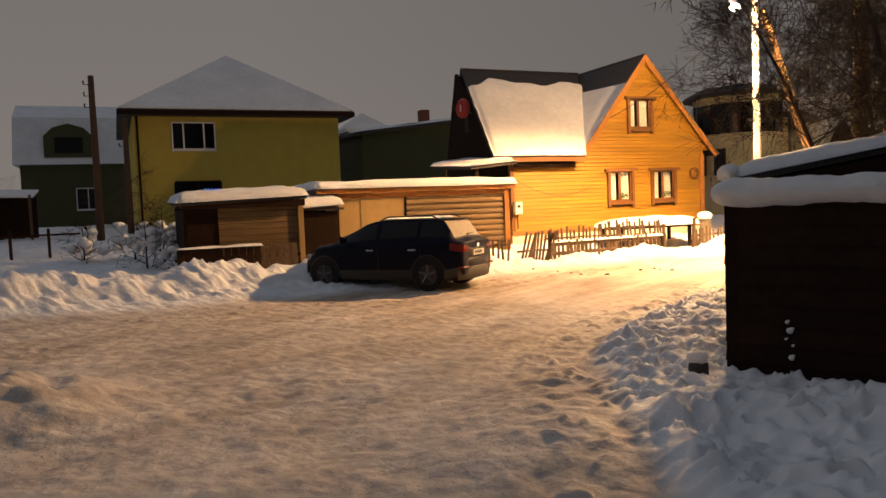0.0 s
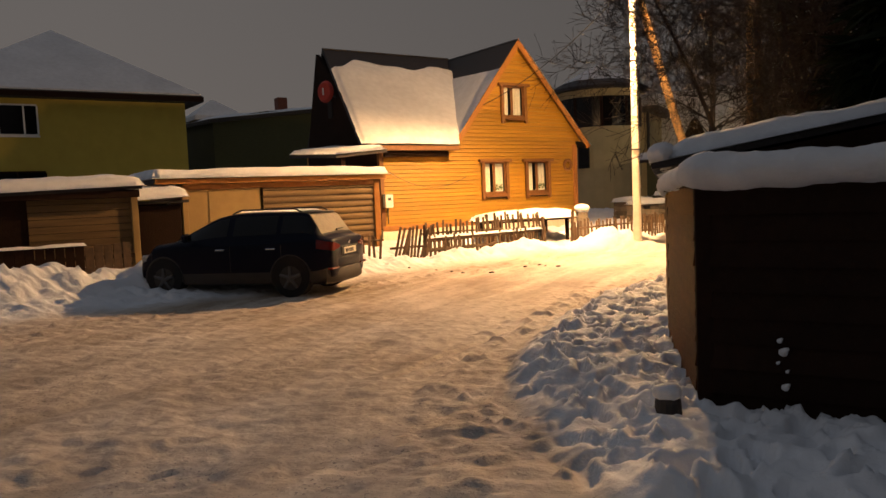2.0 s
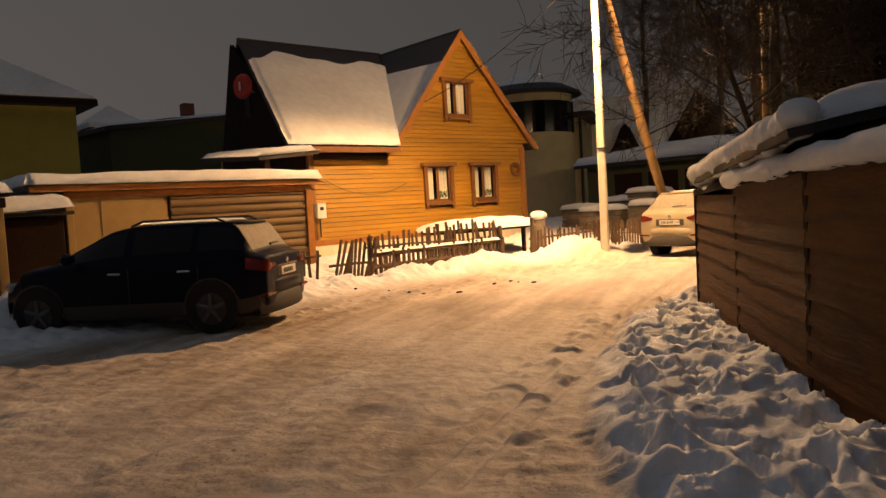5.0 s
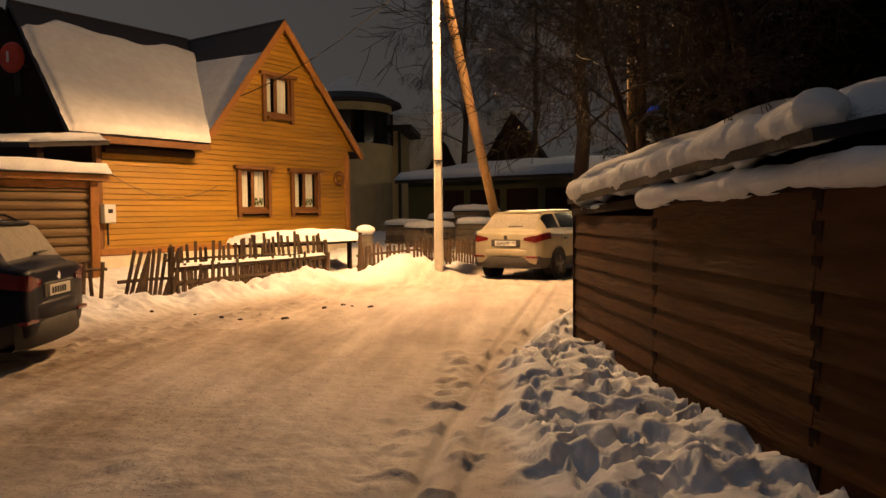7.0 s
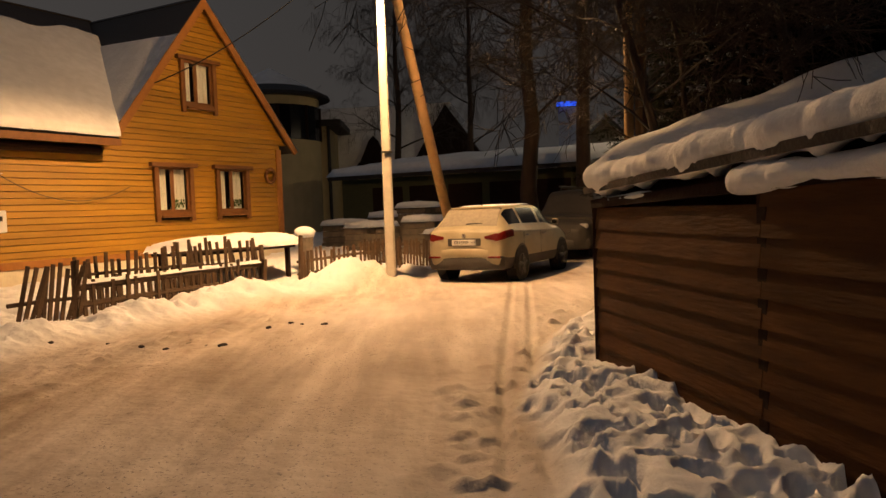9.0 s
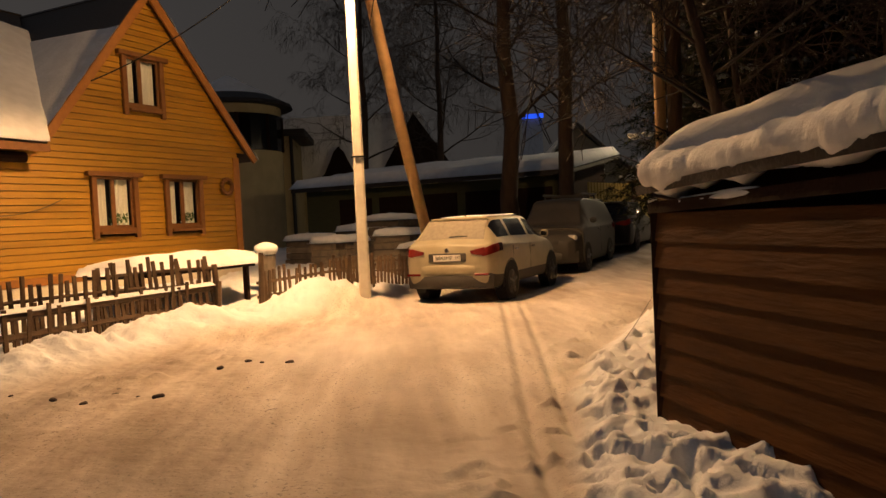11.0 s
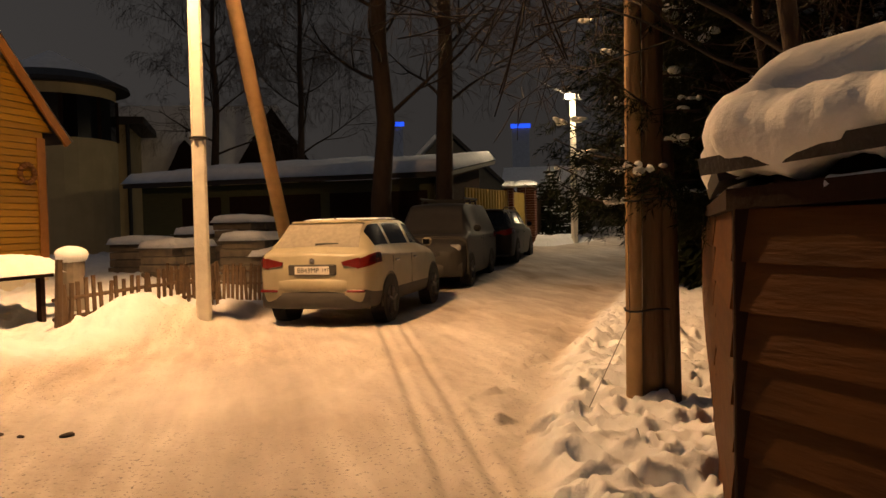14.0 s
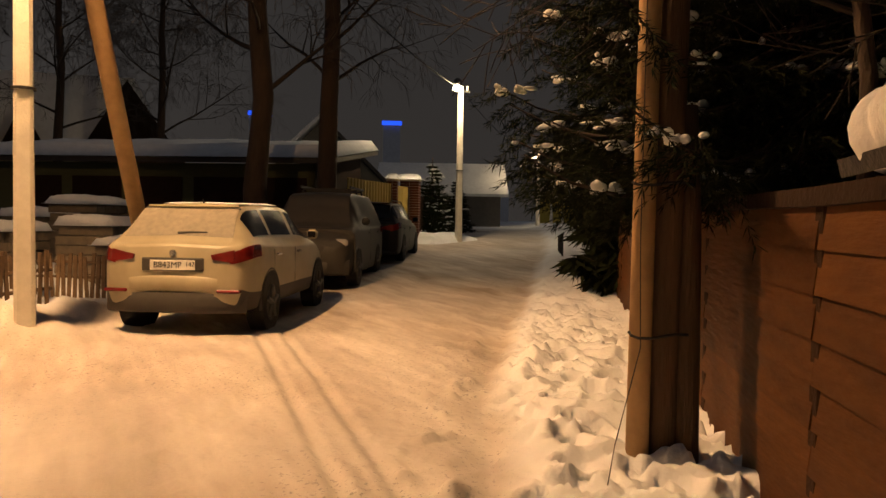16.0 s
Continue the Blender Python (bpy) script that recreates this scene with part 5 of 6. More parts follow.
SUV = on_grid(-14.76, 20.86, rest(-14.76, 20.86) - 0.03, 1.5)
suv, suv_plate = car(SUV, "dirty white compact SUV with a frosted rear window", 4.30, 1.76, 1.56, 1.08, M_CARWHITE, 0.96, 1.15, 0.35, -1.55, 0.14, (-1.28, 1.34), 0.35, 0.30, M_FROST, M_CARGLASS, M_CARGLASS, True, False)
letters("B843MP", 0.098, pose(-0.055, -2.174, 0.846, 90, 0, 0), suv_plate)
letters("147", 0.072, pose(0.205, -2.174, 0.854, 90, 0, 0), suv_plate)
solo("roof_frost", snow_slab("roof_frost", (-0.50, -1.25, 1.556), (0, 1.4, 0.012), (1.04, 0, 0), 0.022, 61, 0.07, lump=0.006, droop=0.02, edge=0.25), M_SNOW, SUV, "thin frost and snow on the car roof", "snow")

HATCH = pose(-9.86, 13.97, ground_at(-9.8, 13.97) - 0.13, 0, 0, 100.5)
hatch, hatch_plate = car(HATCH, "dark blue crossover hatchback parked in the snow", 3.80, 1.68, 1.42, 0.95, M_CARBLUE, 0.86, 1.12, 0.12, -1.42, 0.20, (-1.18, 1.24), 0.315, 0.20, M_FROST, M_CARGLASS, M_CARGLASS, True, True, 0.24)
for i in range(6):
    part("plate_mark", box(-0.2 + i * 0.06, -0.165 + i * 0.06, -1.926, -1.920, 0.685, 0.745), M_INK, hatch_plate)
solo("roof_snow", snow_slab("roof_snow", (-0.45, -1.2, 1.414), (0, 1.2, 0.012), (0.94, 0, 0), 0.035, 62, 0.07, lump=0.006, droop=0.01, edge=0.15), M_SNOW, HATCH, "thin snow on the dark car roof", "snow")

VAN = on_grid(-14.6, 25.7, rest(-14.6, 25.7) - 0.03, 182)
van, van_plate = car(VAN, "grey dusty delivery van with its bonnet towards the white car", 4.2, 1.74, 1.76, 1.12, M_CARGREY, 1.0, 1.30, 0.66, -2.0, 0.06, (-1.3, 1.32), 0.32, 0.2, M_CARGLASS, M_VANSCREEN, M_CARGREY, False, False)
rack = thing("roof_rack", VAN @ pose(0, 0, 1.775), "metal roof rack with bars on the van", "roof rack")
for y in (-1.3, -0.6, 0.1):
    part("bar", box(-0.5, 0.5, y - 0.02, y + 0.02, 0.04, 0.08), M_CLADDING, rack)
    for x in (-0.49, 0.49):
        part("foot", box(x - 0.02, x + 0.02, y - 0.025, y + 0.025, -0.06, 0.04), M_CLADDING, rack)
for x in (-0.5, 0.5):
    part("side_rail", box(x - 0.015, x + 0.015, -1.45, 0.25, 0.08, 0.13), M_CLADDING, rack)
ESTATE = on_grid(-14.35, 30.6, rest(-14.35, 30.6) - 0.03, 0)
car(ESTATE, "black estate car beyond the van", 4.3, 1.70, 1.46, 0.96, M_CARBLACK, 0.90, 1.1, 0.42, -1.75, 0.10, (-1.25, 1.3), 0.31, 0.18, M_CARGLASS, M_CARGLASS, M_CARGLASS, False, True)


# ---- trees ----
def limb_mesh(name, segs, mat, sides=5):
    """Many tapered bars, each (from, to, radius, radius), in one mesh."""
    A = np.array([s[0] for s in segs])
    B = np.array([s[1] for s in segs])
    ra, rb = np.array([s[2] for s in segs]), np.array([s[3] for s in segs])
    d = B - A
    d /= np.linalg.norm(d, axis=1, keepdims=True) + 1e-9
    ref = np.where(np.abs(d[:, 2:3]) > 0.9, np.array([[1.0, 0, 0]]), np.array([[0, 0, 1.0]]))
    p = np.cross(d, ref)
    p /= np.linalg.norm(p, axis=1, keepdims=True)
    q = np.cross(d, p)
    ang = np.arange(sides) * 2 * np.pi / sides
    ring = p[:, None] * np.cos(ang)[None, :, None] + q[:, None] * np.sin(ang)[None, :, None]
    V = np.concatenate([A[:, None] + ring * ra[:, None, None], B[:, None] + ring * rb[:, None, None]], 1)
    k = np.arange(len(segs))[:, None] * 2 * sides
    j = np.arange(sides)
    F = np.stack([k + j, k + (j + 1) % sides, k + sides + (j + 1) % sides, k + sides + j], -1).reshape(-1, 4)
    me = bpy.data.meshes.new(name)
    me.from_pydata(V.reshape(-1, 3).tolist(), [], F.tolist())
    me.materials.append(mat)
    me.polygons.foreach_set("use_smooth", [True] * len(me.polygons))
    return me


def grow(rnd, segs, p, d, length, r, depth, droop, spread, kids):
    """One limb and those that spring from it."""
    n = 5 if depth > 1 else 3
    pts = [Vector(p)]
    d = Vector(d).normalized()
    for i in range(n):
        d = (d + Vector((rnd.uniform(-1, 1), rnd.uniform(-1, 1), rnd.uniform(-1, 1))) * 0.16 + Vector((0, 0, -droop if depth < 2 else droop * 0.2))).normalized()
        pts.append(pts[-1] + d * length / n)
        r0, r1 = r * (1 - 0.75 * i / n), r * (1 - 0.75 * (i + 1) / n)
        segs.append((tuple(pts[-2]), tuple(pts[-1]), max(r0, 0.0035), max(r1, 0.003)))
    if depth <= 0:
        return
    for k in range(kids):
        f = rnd.uniform(0.25, 1.0)
        i = min(int(f * n), n - 1)
        q = pts[i].lerp(pts[i + 1], f * n - i)
        a = rnd.uniform(0, 2 * math.pi)
        o = d.orthogonal().normalized()
        side = (o * math.cos(a) + d.cross(o) * math.sin(a))
        grow(rnd, segs, q, d * 0.75 + side * spread, length * rnd.uniform(0.42, 0.68), r * (1 - 0.7 * f) * 0.6, depth - 1, droop, spread, kids)


def bare_tree(m, height, r, seed, label, first=0.2, limbs=10, depth=3, kids=5, droop=0.04, spread=0.8, reach=0.4, lean=(0, 0), group="bare trees", mat=M_TWIG, bark=M_BARK, limb_to=1.0, limb_r=0.55):
    rnd = random.Random(seed)
    t = thing("tree", m, label, "tree", group)
    pts, rad = [], []
    for i in range(11):
        f = i / 10
        pts.append(Vector((lean[0] * f * f + 0.05 * rnd.uniform(-1, 1) * height / 10, lean[1] * f * f + 0.05 * rnd.uniform(-1, 1) * height / 10, -0.3 + f * (height + 0.3))))
        rad.append(r * (1 - 0.85 * f) * (1.25 if i == 0 else 1))
    part("trunk", tube(pts, rad, 12), bark, t, smooth=True)
    segs = []
    for k in range(limbs):
        f = first + (limb_to - first) * (k + rnd.random()) / limbs
        i = min(int(f * 10), 9)
        q = pts[i].lerp(pts[i + 1], f * 10 - i)
        a = k * 2.4 + rnd.uniform(-0.5, 0.5)
        grow(rnd, segs, q, (math.cos(a), math.sin(a), rnd.uniform(0.25, 0.9)), height * reach * (1.15 - 0.7 * f) * rnd.uniform(0.7, 1.15), r * (1 - 0.8 * f) * limb_r, depth, droop, spread, kids)
    part("crown", limb_mesh("crown", segs, mat, 4), mat, t, "bare twigs")
    return t


def spruce(m, height, radius, seed, label, low=1.0, whorls=26, per=8, blade=0.075, snow=120, group="spruces", tufts=2, slim=0.13):
    """Trunk, drooping boughs, hanging sprays of needles and snow caught on them."""
    rnd = random.Random(seed)
    t = thing("spruce", m, label, "tree", group)
    part("trunk", tube([(0, 0, -0.3), (0.03, 0, height * 0.5), (0, 0, height)], [radius * 0.085, radius * 0.055, 0.015], 10), M_BARK, t, smooth=True)
    segs, spots = [], []
    P, D, S = [], [], []
    for w in range(whorls):
        f = w / (whorls - 1)
        z = low + (height - low - 0.3) * f ** 1.15
        reach = radius * (1 - f) ** 0.85 + 0.15
        for k in range(per if f < 0.8 else 5):
            a = 2 * math.pi * (k + rnd.random() * 0.7) / per + w * 0.9
            ln = reach * rnd.uniform(0.7, 1.12)
            out = Vector((math.cos(a), math.sin(a), 0))
            side = Vector((-math.sin(a), math.cos(a), 0))
            pts = []
            for i in range(7):
                g = i / 6
                pts.append(Vector((0, 0, z)) + out * ln * g + Vector((0, 0, 1)) * (-0.34 * ln * math.sin(g * 2.0) * 0.8 + 0.16 * ln * g * g) + side * 0.05 * ln * rnd.uniform(-1, 1) * g)
            for i in range(6):
                segs.append((tuple(pts[i]), tuple(pts[i + 1]), 0.022 * (1 - i / 6.5) + 0.004, 0.022 * (1 - (i + 1) / 6.5) + 0.004))
            steps = max(6, int(ln / 0.085))
            for i in range(steps):
                g = 0.10 + 0.90 * (i + rnd.random()) / steps
                j = min(int(g * 6), 5)
                q = pts[j].lerp(pts[j + 1], g * 6 - j)
                for s in (-1, 1):
                    tl = ln * 0.30 * (1.15 - 0.8 * g) * rnd.uniform(0.6, 1.2) + 0.07
                    td = (out * rnd.uniform(0.35, 0.9) + side * s * rnd.uniform(0.5, 1.0) + Vector((0, 0, rnd.uniform(-0.55, -0.05)))).normalized()
                    m_ = max(2, int(tl / 0.055))
                    for b in range(m_):
                        o = q + td * tl * (b + 0.3) / m_ + Vector((0, 0, -0.10 * tl * (b / m_) ** 2))
                        for e in range(tufts):
                            P.append(o)
                            D.append((td * 0.8 + Vector((rnd.uniform(-0.8, 0.8), rnd.uniform(-0.8, 0.8), rnd.uniform(-0.8, 0.35)))).normalized())
                            S.append(blade * rnd.uniform(0.7, 1.4))
            if rnd.random() < snow / (whorls * per):
                g = rnd.uniform(0.45, 1.0)
                j = min(int(g * 6), 5)
                q = pts[j].lerp(pts[j + 1], g * 6 - j)
                for _ in range(rnd.randint(3, 8)):
                    e = q + out * rnd.uniform(-0.16, 0.16) + side * rnd.uniform(-0.14, 0.14) + Vector((0, 0, rnd.uniform(-0.03, 0.02)))
                    spots.append((tuple(e + Vector((0, 0, 0.025))), rnd.uniform(0.02, 0.075), rnd.uniform(0.015, 0.04), rnd.uniform(0.012, 0.032), a + rnd.uniform(-0.5, 0.5)))
    P, D, S = np.array([p[:] for p in P]), np.array([d[:] for d in D]), np.array(S)
    up = np.random.RandomState(seed).normal(size=P.shape)
    w = np.cross(D, up)
    w /= np.linalg.norm(w, axis=1, keepdims=True) + 1e-9
    V = np.stack([P, P + D * S[:, None] * 0.5 + w * S[:, None] * slim, P + D * S[:, None] * 1.25, P + D * S[:, None] * 0.5 - w * S[:, None] * slim], 1).reshape(-1, 3)
    k = np.arange(len(P))[:, None] * 4
    me = bpy.data.meshes.new("needles")
    me.from_pydata(V.tolist(), [], (k + np.array([0, 1, 2, 3])).tolist())
    me.materials.append(M_NEEDLE)
    tagged(part("bough_wood", limb_mesh("bough_wood", segs, M_TWIG, 4), M_TWIG, t), kind="stuff")
    tagged(part("crown", me, M_NEEDLE, t, "drooping dark green needle sprays"), kind="stuff")
    if spots:
        tagged(part("snow", blobs("snow", spots, rnd), M_SNOW, t, "snow caught on the boughs"), kind="stuff")
    return t


# spruces behind the plank wall
near = spruce(pose(1.05, 19.7, 0.2), 12.0, 2.05, 71, "tall dark spruce over the wall, snow on its boughs", 1.75, 32, 10, 0.065, 520, tufts=6, slim=0.06)
copy_thing(near, pose(0.75, 18.2, 0.2, 0, 0, 140))
c = copy_thing(near, pose(-0.35, 17.75, 0.2, 0, 0, 250))
c.scale = (0.8, 0.8, 0.95)
dense = spruce(pose(2.4, 16.2, 0.2), 13.5, 2.9, 72, "dense dark spruce behind the outbuilding", 0.7, 34, 11, 0.30, 40)
high = spruce(pose(2.5, 13.4, 0.2), 13.0, 2.6, 74, "tall spruce whose boughs hang over the outbuilding", 2.9, 32, 11, 0.30, 70)
for x, y, s, a in ((3.2, 10.6, 0.95, 60), (4.0, 9.0, 0.95, 210)):
    c = copy_thing(high, pose(x, y, 0.2, 0, 0, a))
    c.scale = (s, s, s)
for x, y, s, a in ((3.0, 12.4, 1.0, 40), (4.6, 13.4, 1.1, 100), (5.2, 18.6, 1.15, 160), (4.3, 9.6, 0.95, 200), (5.6, 23.4, 0.9, 250), (7.6, 11.0, 1.2, 20), (8.6, 16.0, 1.3, 70), (2.3, 14.6, 0.85, 310), (3.2, 11.0, 1.1, 75), (11.0, 20.0, 1.5, 15), (12.0, 13.0, 1.5, 190), (10.5, 7.5, 1.2, 240), (7.4, 22.0, 1.25, 130)):
    c = copy_thing(dense, pose(x, y, 0.2, 0, 0, a))
    c.scale = (s, s, s)
# bare trees by the corner of the wall
bare_tree(pose(-1.75, 15.75, 0.2), 5.4, 0.06, 81, "bare leaning garden tree behind the wall corner", 0.34, 22, 3, 7, -0.01, 0.8, 0.38, (-1.8, -0.7), limb_r=0.40)
bare_tree(pose(-0.7, 15.5, 0.2), 6.4, 0.075, 82, "bare twiggy tree above the outbuilding roof", 0.30, 18, 3, 7, 0.0, 0.75, 0.38, (-1.1, -0.2), limb_r=0.40)
bare_tree(pose(-1.2, 16.7, 0.2), 4.8, 0.055, 83, "bare garden tree reaching over the plank wall", 0.4, 14, 3, 6, 0.0, 0.8, 0.40, (-0.5, 0.2), limb_r=0.42)
# tall trees behind the parked cars
bare_tree(pose(-0.93, 31.0, 0.3), 19, 0.27, 84, "tall birch with thin weeping branches behind the cars", 0.2, 26, 3, 6, 0.30, 0.75, 0.17, (0.2, 0), "tall trees", limb_r=0.26)
bare_tree(pose(0.85, 31.5, 0.3), 19, 0.25, 85, "tall dark-trunked birch with weeping twigs", 0.2, 26, 3, 6, 0.30, 0.75, 0.17, (-0.1, 0.2), "tall trees", limb_r=0.26)
bare_tree(pose(-5.2, 45.0, 0.8), 15, 0.2, 86, "far weeping birch behind the low roof", 0.25, 26, 3, 7, 0.34, 0.8, 0.25, (0.2, 0), "tall trees", limb_r=0.3)
bare_tree(pose(-1.6, 47.0, 0.8), 16, 0.2, 87, "far bare birch in the gardens", 0.25, 26, 3, 7, 0.34, 0.8, 0.25, (0.2, 0), "tall trees", limb_r=0.3)
# snowy shrubs before the yellow house
for i, (x, y, h, seed) in enumerate(((-17.4, 13.4, 1.5, 91), (-16.3, 12.2, 1.2, 92), (-18.6, 13.3, 2.3, 93), (-19.6, 12.4, 1.1, 94), (-15.4, 12.6, 1.0, 97))):
    z0 = ground_at(x, y)
    bare_tree(pose(x, y, z0), h, 0.03, seed, "bare snow-laden garden shrub", 0.05, 12, 2, 5, 0.0, 0.8, 0.55, (0, 0), "snowy shrubs")
    rnd = random.Random(seed)
    spots = [((rnd.uniform(-0.45, 0.45), rnd.uniform(-0.45, 0.45), rnd.uniform(0.25, 0.75) * min(h, 1.3)), rnd.uniform(0.08, 0.20), rnd.uniform(0.07, 0.16), rnd.uniform(0.07, 0.14), rnd.uniform(0, 3)) for _ in range(12)]
    solo("shrub_snow", blobs("shrub_snow", spots, rnd), M_SNOW, pose(x, y, z0), "clumps of snow held in a shrub", "snow", "shrub snow")


# ---- far houses ----
def plain_window(parent, x, y0, y1, z0, z1, mullions=(0.3, 0.7), mat=M_WHITE, back=M_CARGLASS):
    win = part("window", box(x, x + 0.05, y0, y1, z0, z0 + 0.07), mat, parent)
    part("frame", box(x, x + 0.05, y0, y1, z1 - 0.07, z1), mat, win)
    for f in (0, *mullions, 1):
        y = y0 + (y1 - y0) * f
        part("frame", box(x, x + 0.05, y - 0.035, y + 0.035, z0 + 0.07, z1 - 0.07), mat, win)
    part("pane", box(x - 0.02, x + 0.02, y0 + 0.03, y1 - 0.03, z0 + 0.04, z1 - 0.04), back, win)
    part("window_sill", box(x, x + 0.14, y0 - 0.05, y1 + 0.05, z0 - 0.06, z0), mat, win)
    return win


def pyramid(x0, x1, y0, y1, z, apex):
    bm = bmesh.new()
    base = [bm.verts.new(p) for p in ((x0, y0, z), (x1, y0, z), (x1, y1, z), (x0, y1, z))]
    low = [bm.verts.new((v.co.x, v.co.y, v.co.z - 0.25)) for v in base]
    tops = [bm.verts.new(p) for p in apex]
    if len(tops) == 1:
        for i in range(4):
            bm.faces.new((base[i], base[(i + 1) % 4], tops[0]))
    else:
        a, b = tops
        bm.faces.new((base[0], base[1], a))
        bm.faces.new((base[2], base[3], b))
        bm.faces.new((base[1], base[2], b, a))
        bm.faces.new((base[3], base[0], a, b))
    for i in range(4):
        bm.faces.new((low[i], low[(i + 1) % 4], base[(i + 1) % 4], base[i]))
    bm.faces.new(low[::-1])
    return bm


yh = thing("house", on_grid(-39, 7.7, 0.6), "two-storey yellow plastered house with a snowy hip roof", "house")
part("wall", box(-11, 0, -4.95, 5.05, -0.6, 5.95), M_YELLOWPLASTER, yh)
part("roof", pyramid(-11.7, 0.7, -5.6, 5.75, 6.1, [(-5.6, 0.3, 9.9)]), M_ROOF, yh)
part("roof_snow", pyramid(-11.6, 0.62, -5.5, 5.66, 6.22, [(-5.6, 0.3, 10.0)]), M_SNOW, yh)
part("fascia", box(0.55, 0.72, -5.6, 5.75, 5.86, 6.08), M_DARKWOOD, yh)
plain_window(yh, 0.0, -3.2, -1.22, 4.25, 5.6, (0.26, 0.74))
low_win = plain_window(yh, 0.0, -3.2, -1.05, 1.5, 2.75, (0.5,), M_DARKWOOD)
for i in range(14):
    part("fairy_light", box(0.06, 0.09, -1.9 + 0.055 * i, -1.87 + 0.055 * i, 2.2 + 0.12 * math.sin(i * 2.1), 2.25 + 0.12 * math.sin(i * 2.1)), M_FAIRY, low_win, "tiny lit fairy light")
part("downpipe", tube([(0.06, -4.75, 0), (0.06, -4.75, 5.9)], [0.05, 0.05], 8), M_DARKWOOD, yh)

gh = thing("house", on_grid(-61, -1.0, 0.8), "grey-green old house with a dormer and snowy roof", "house")
part("wall", box(-8, 0, -3.2, 6, -0.5, 5.0), M_GREEN, gh)
part("roof", prism([(0.5, 4.9), (-1.2, 8.4), (-4, 9.6), (-6.8, 8.4), (-8.5, 4.9)], -3.6, 6.4), M_SNOW, gh, "snow-covered mansard roof")
dorm = part("dormer", prism([(-1.6, 5.4), (1.6, 5.4), (1.6, 6.9), (1.0, 7.5), (0, 7.8), (-1.0, 7.5), (-1.6, 6.9)], -2.0, 0.35, "x"), M_GREEN, gh)
part("dormer_window", box(0.36, 0.40, -0.9, 0.9, 5.7, 6.8), M_CARGLASS, dorm)
plain_window(gh, 0.0, 0.3, 1.8, 1.6, 3.2, (0.5,))

dh = thing("house", on_grid(-43, 19.3, 0.8), "unlit dark house with a snowy lean roof and chimney", "house")
part("wall", prism([(-4.0, -0.5), (5.5, -0.5), (5.5, 6.3), (-1.0, 5.9), (-4.0, 5.4)], -8, 0, "x"), M_GREEN, dh)
slope([(0.3, -4.3, 5.35), (0.3, 5.8, 6.55), (-8.3, 5.8, 6.9), (-8.3, -4.3, 5.7)], 0.2, "roof", M_ROOF, dh)
part("roof_snow", snow_slab("roof_snow", (0.25, -4.2, 5.38), (0, 9.9, 1.17), (-8.4, 0, 0.34), 0.15, 95, 0.5), M_SNOW, dh)
part("turret_roof", pyramid(-5.5, -2.5, -4.2, -1.2, 5.9, [(-4, -2.7, 7.0)]), M_SNOW, dh)
part("chimney", box(-2.6, -2.0, 0.6, 1.2, 6.0, 7.0, 0.03), M_BRICK, dh)
part("low_roof", prism([(5.2, 3.2), (2.2, 3.2), (5.2, 5.4)], 0.6, 4.0, "x"), M_SNOW, dh)

leftshed = thing("shed", on_grid(-36, -2.9, 0.7), "open woodshed with a corrugated snowy roof", "shed")
slope([(0, -1.6, 2.15), (0, 1.6, 2.05), (-2.6, 1.6, 2.4), (-2.6, -1.6, 2.5)], 0.08, "roof", M_SNOW, leftshed)
part("back_wall", box(-2.5, -2.4, -1.5, 1.5, -0.5, 2.3), M_DARKWOOD, leftshed)
for y in (-1.45, 0.2, 1.45):
    part("post", box(-0.1, 0.0, y - 0.05, y + 0.05, -0.5, 2.1), M_PICKET, leftshed)
lp = thing("utility_pole", on_grid(-33.6, 1.2, 0.6), "old wooden utility pole with insulators", "utility pole")
part("pole", tube([(0, 0, -0.5), (0.02, 0, 3), (0.0, 0.0, 6.75)], [0.16, 0.14, 0.11], 10), M_POLEWOOD, lp, smooth=True)
for k in range(3):
    part("insulator", tube([(0, -0.1, 5.5 + 0.45 * k), (0, -0.28, 5.5 + 0.45 * k), (0, -0.28, 5.65 + 0.45 * k)], [0.02, 0.03, 0.04], 6), M_CLADDING, lp)
lp2 = copy_thing(lp, on_grid(-37.5, 2.4, -0.6))
lfence = thing("wire_fence", on_grid(-25.5, -1.6, 0.45), "dark garden fence posts with a snowy rail", "fence")
for i in range(6):
    part("post", box(-0.04, 0.04, -2.5 + i, -2.42 + i, -0.3, 1.0), M_DARKWOOD, lfence)
part("rail", box(-0.03, 0.03, -2.5, 2.6, 0.78, 0.84), M_DARKWOOD, lfence)
for i, (n, u, h, seed) in enumerate(((-70, -9, 7, 101), (-66, -12, 6, 102), (-72, -16, 6.5, 103), (-44, -14, 5, 104))):
    bare_tree(on_grid(n, u, 0.6), h, 0.12, seed, "far bare garden tree", 0.15, 12, 3, 4, 0.03, 0.8, 0.45, (0, 0), "far trees")

# houses beyond the timber house
tower = thing("house", pose(-11.3, 45.5, 0.8), "cream house with a round turret and band of dark windows", "house")
part("turret", tube([(0, 0, -0.5), (0, 0, 6.1)], [2.3, 2.3], 28), M_CREAM, tower)
part("window_band", tube([(0, 0, 4.1), (0, 0, 5.7)], [2.33, 2.33], 28), M_CARGLASS, tower, "dark curved window band")
for k in range(10):
    a = 2 * math.pi * k / 10
    part("mullion", box(2.30 * math.cos(a) - 0.05, 2.30 * math.cos(a) + 0.09, 2.32 * math.sin(a) - 0.05, 2.32 * math.sin(a) + 0.05, 4.1, 5.7), M_DARKWOOD, tower)
part("turret_roof", tube([(0, 0, 6.1), (0, 0, 6.25), (0, 0, 7.6)], [2.85, 2.8, 0.1], 28), M_ROOF, tower)
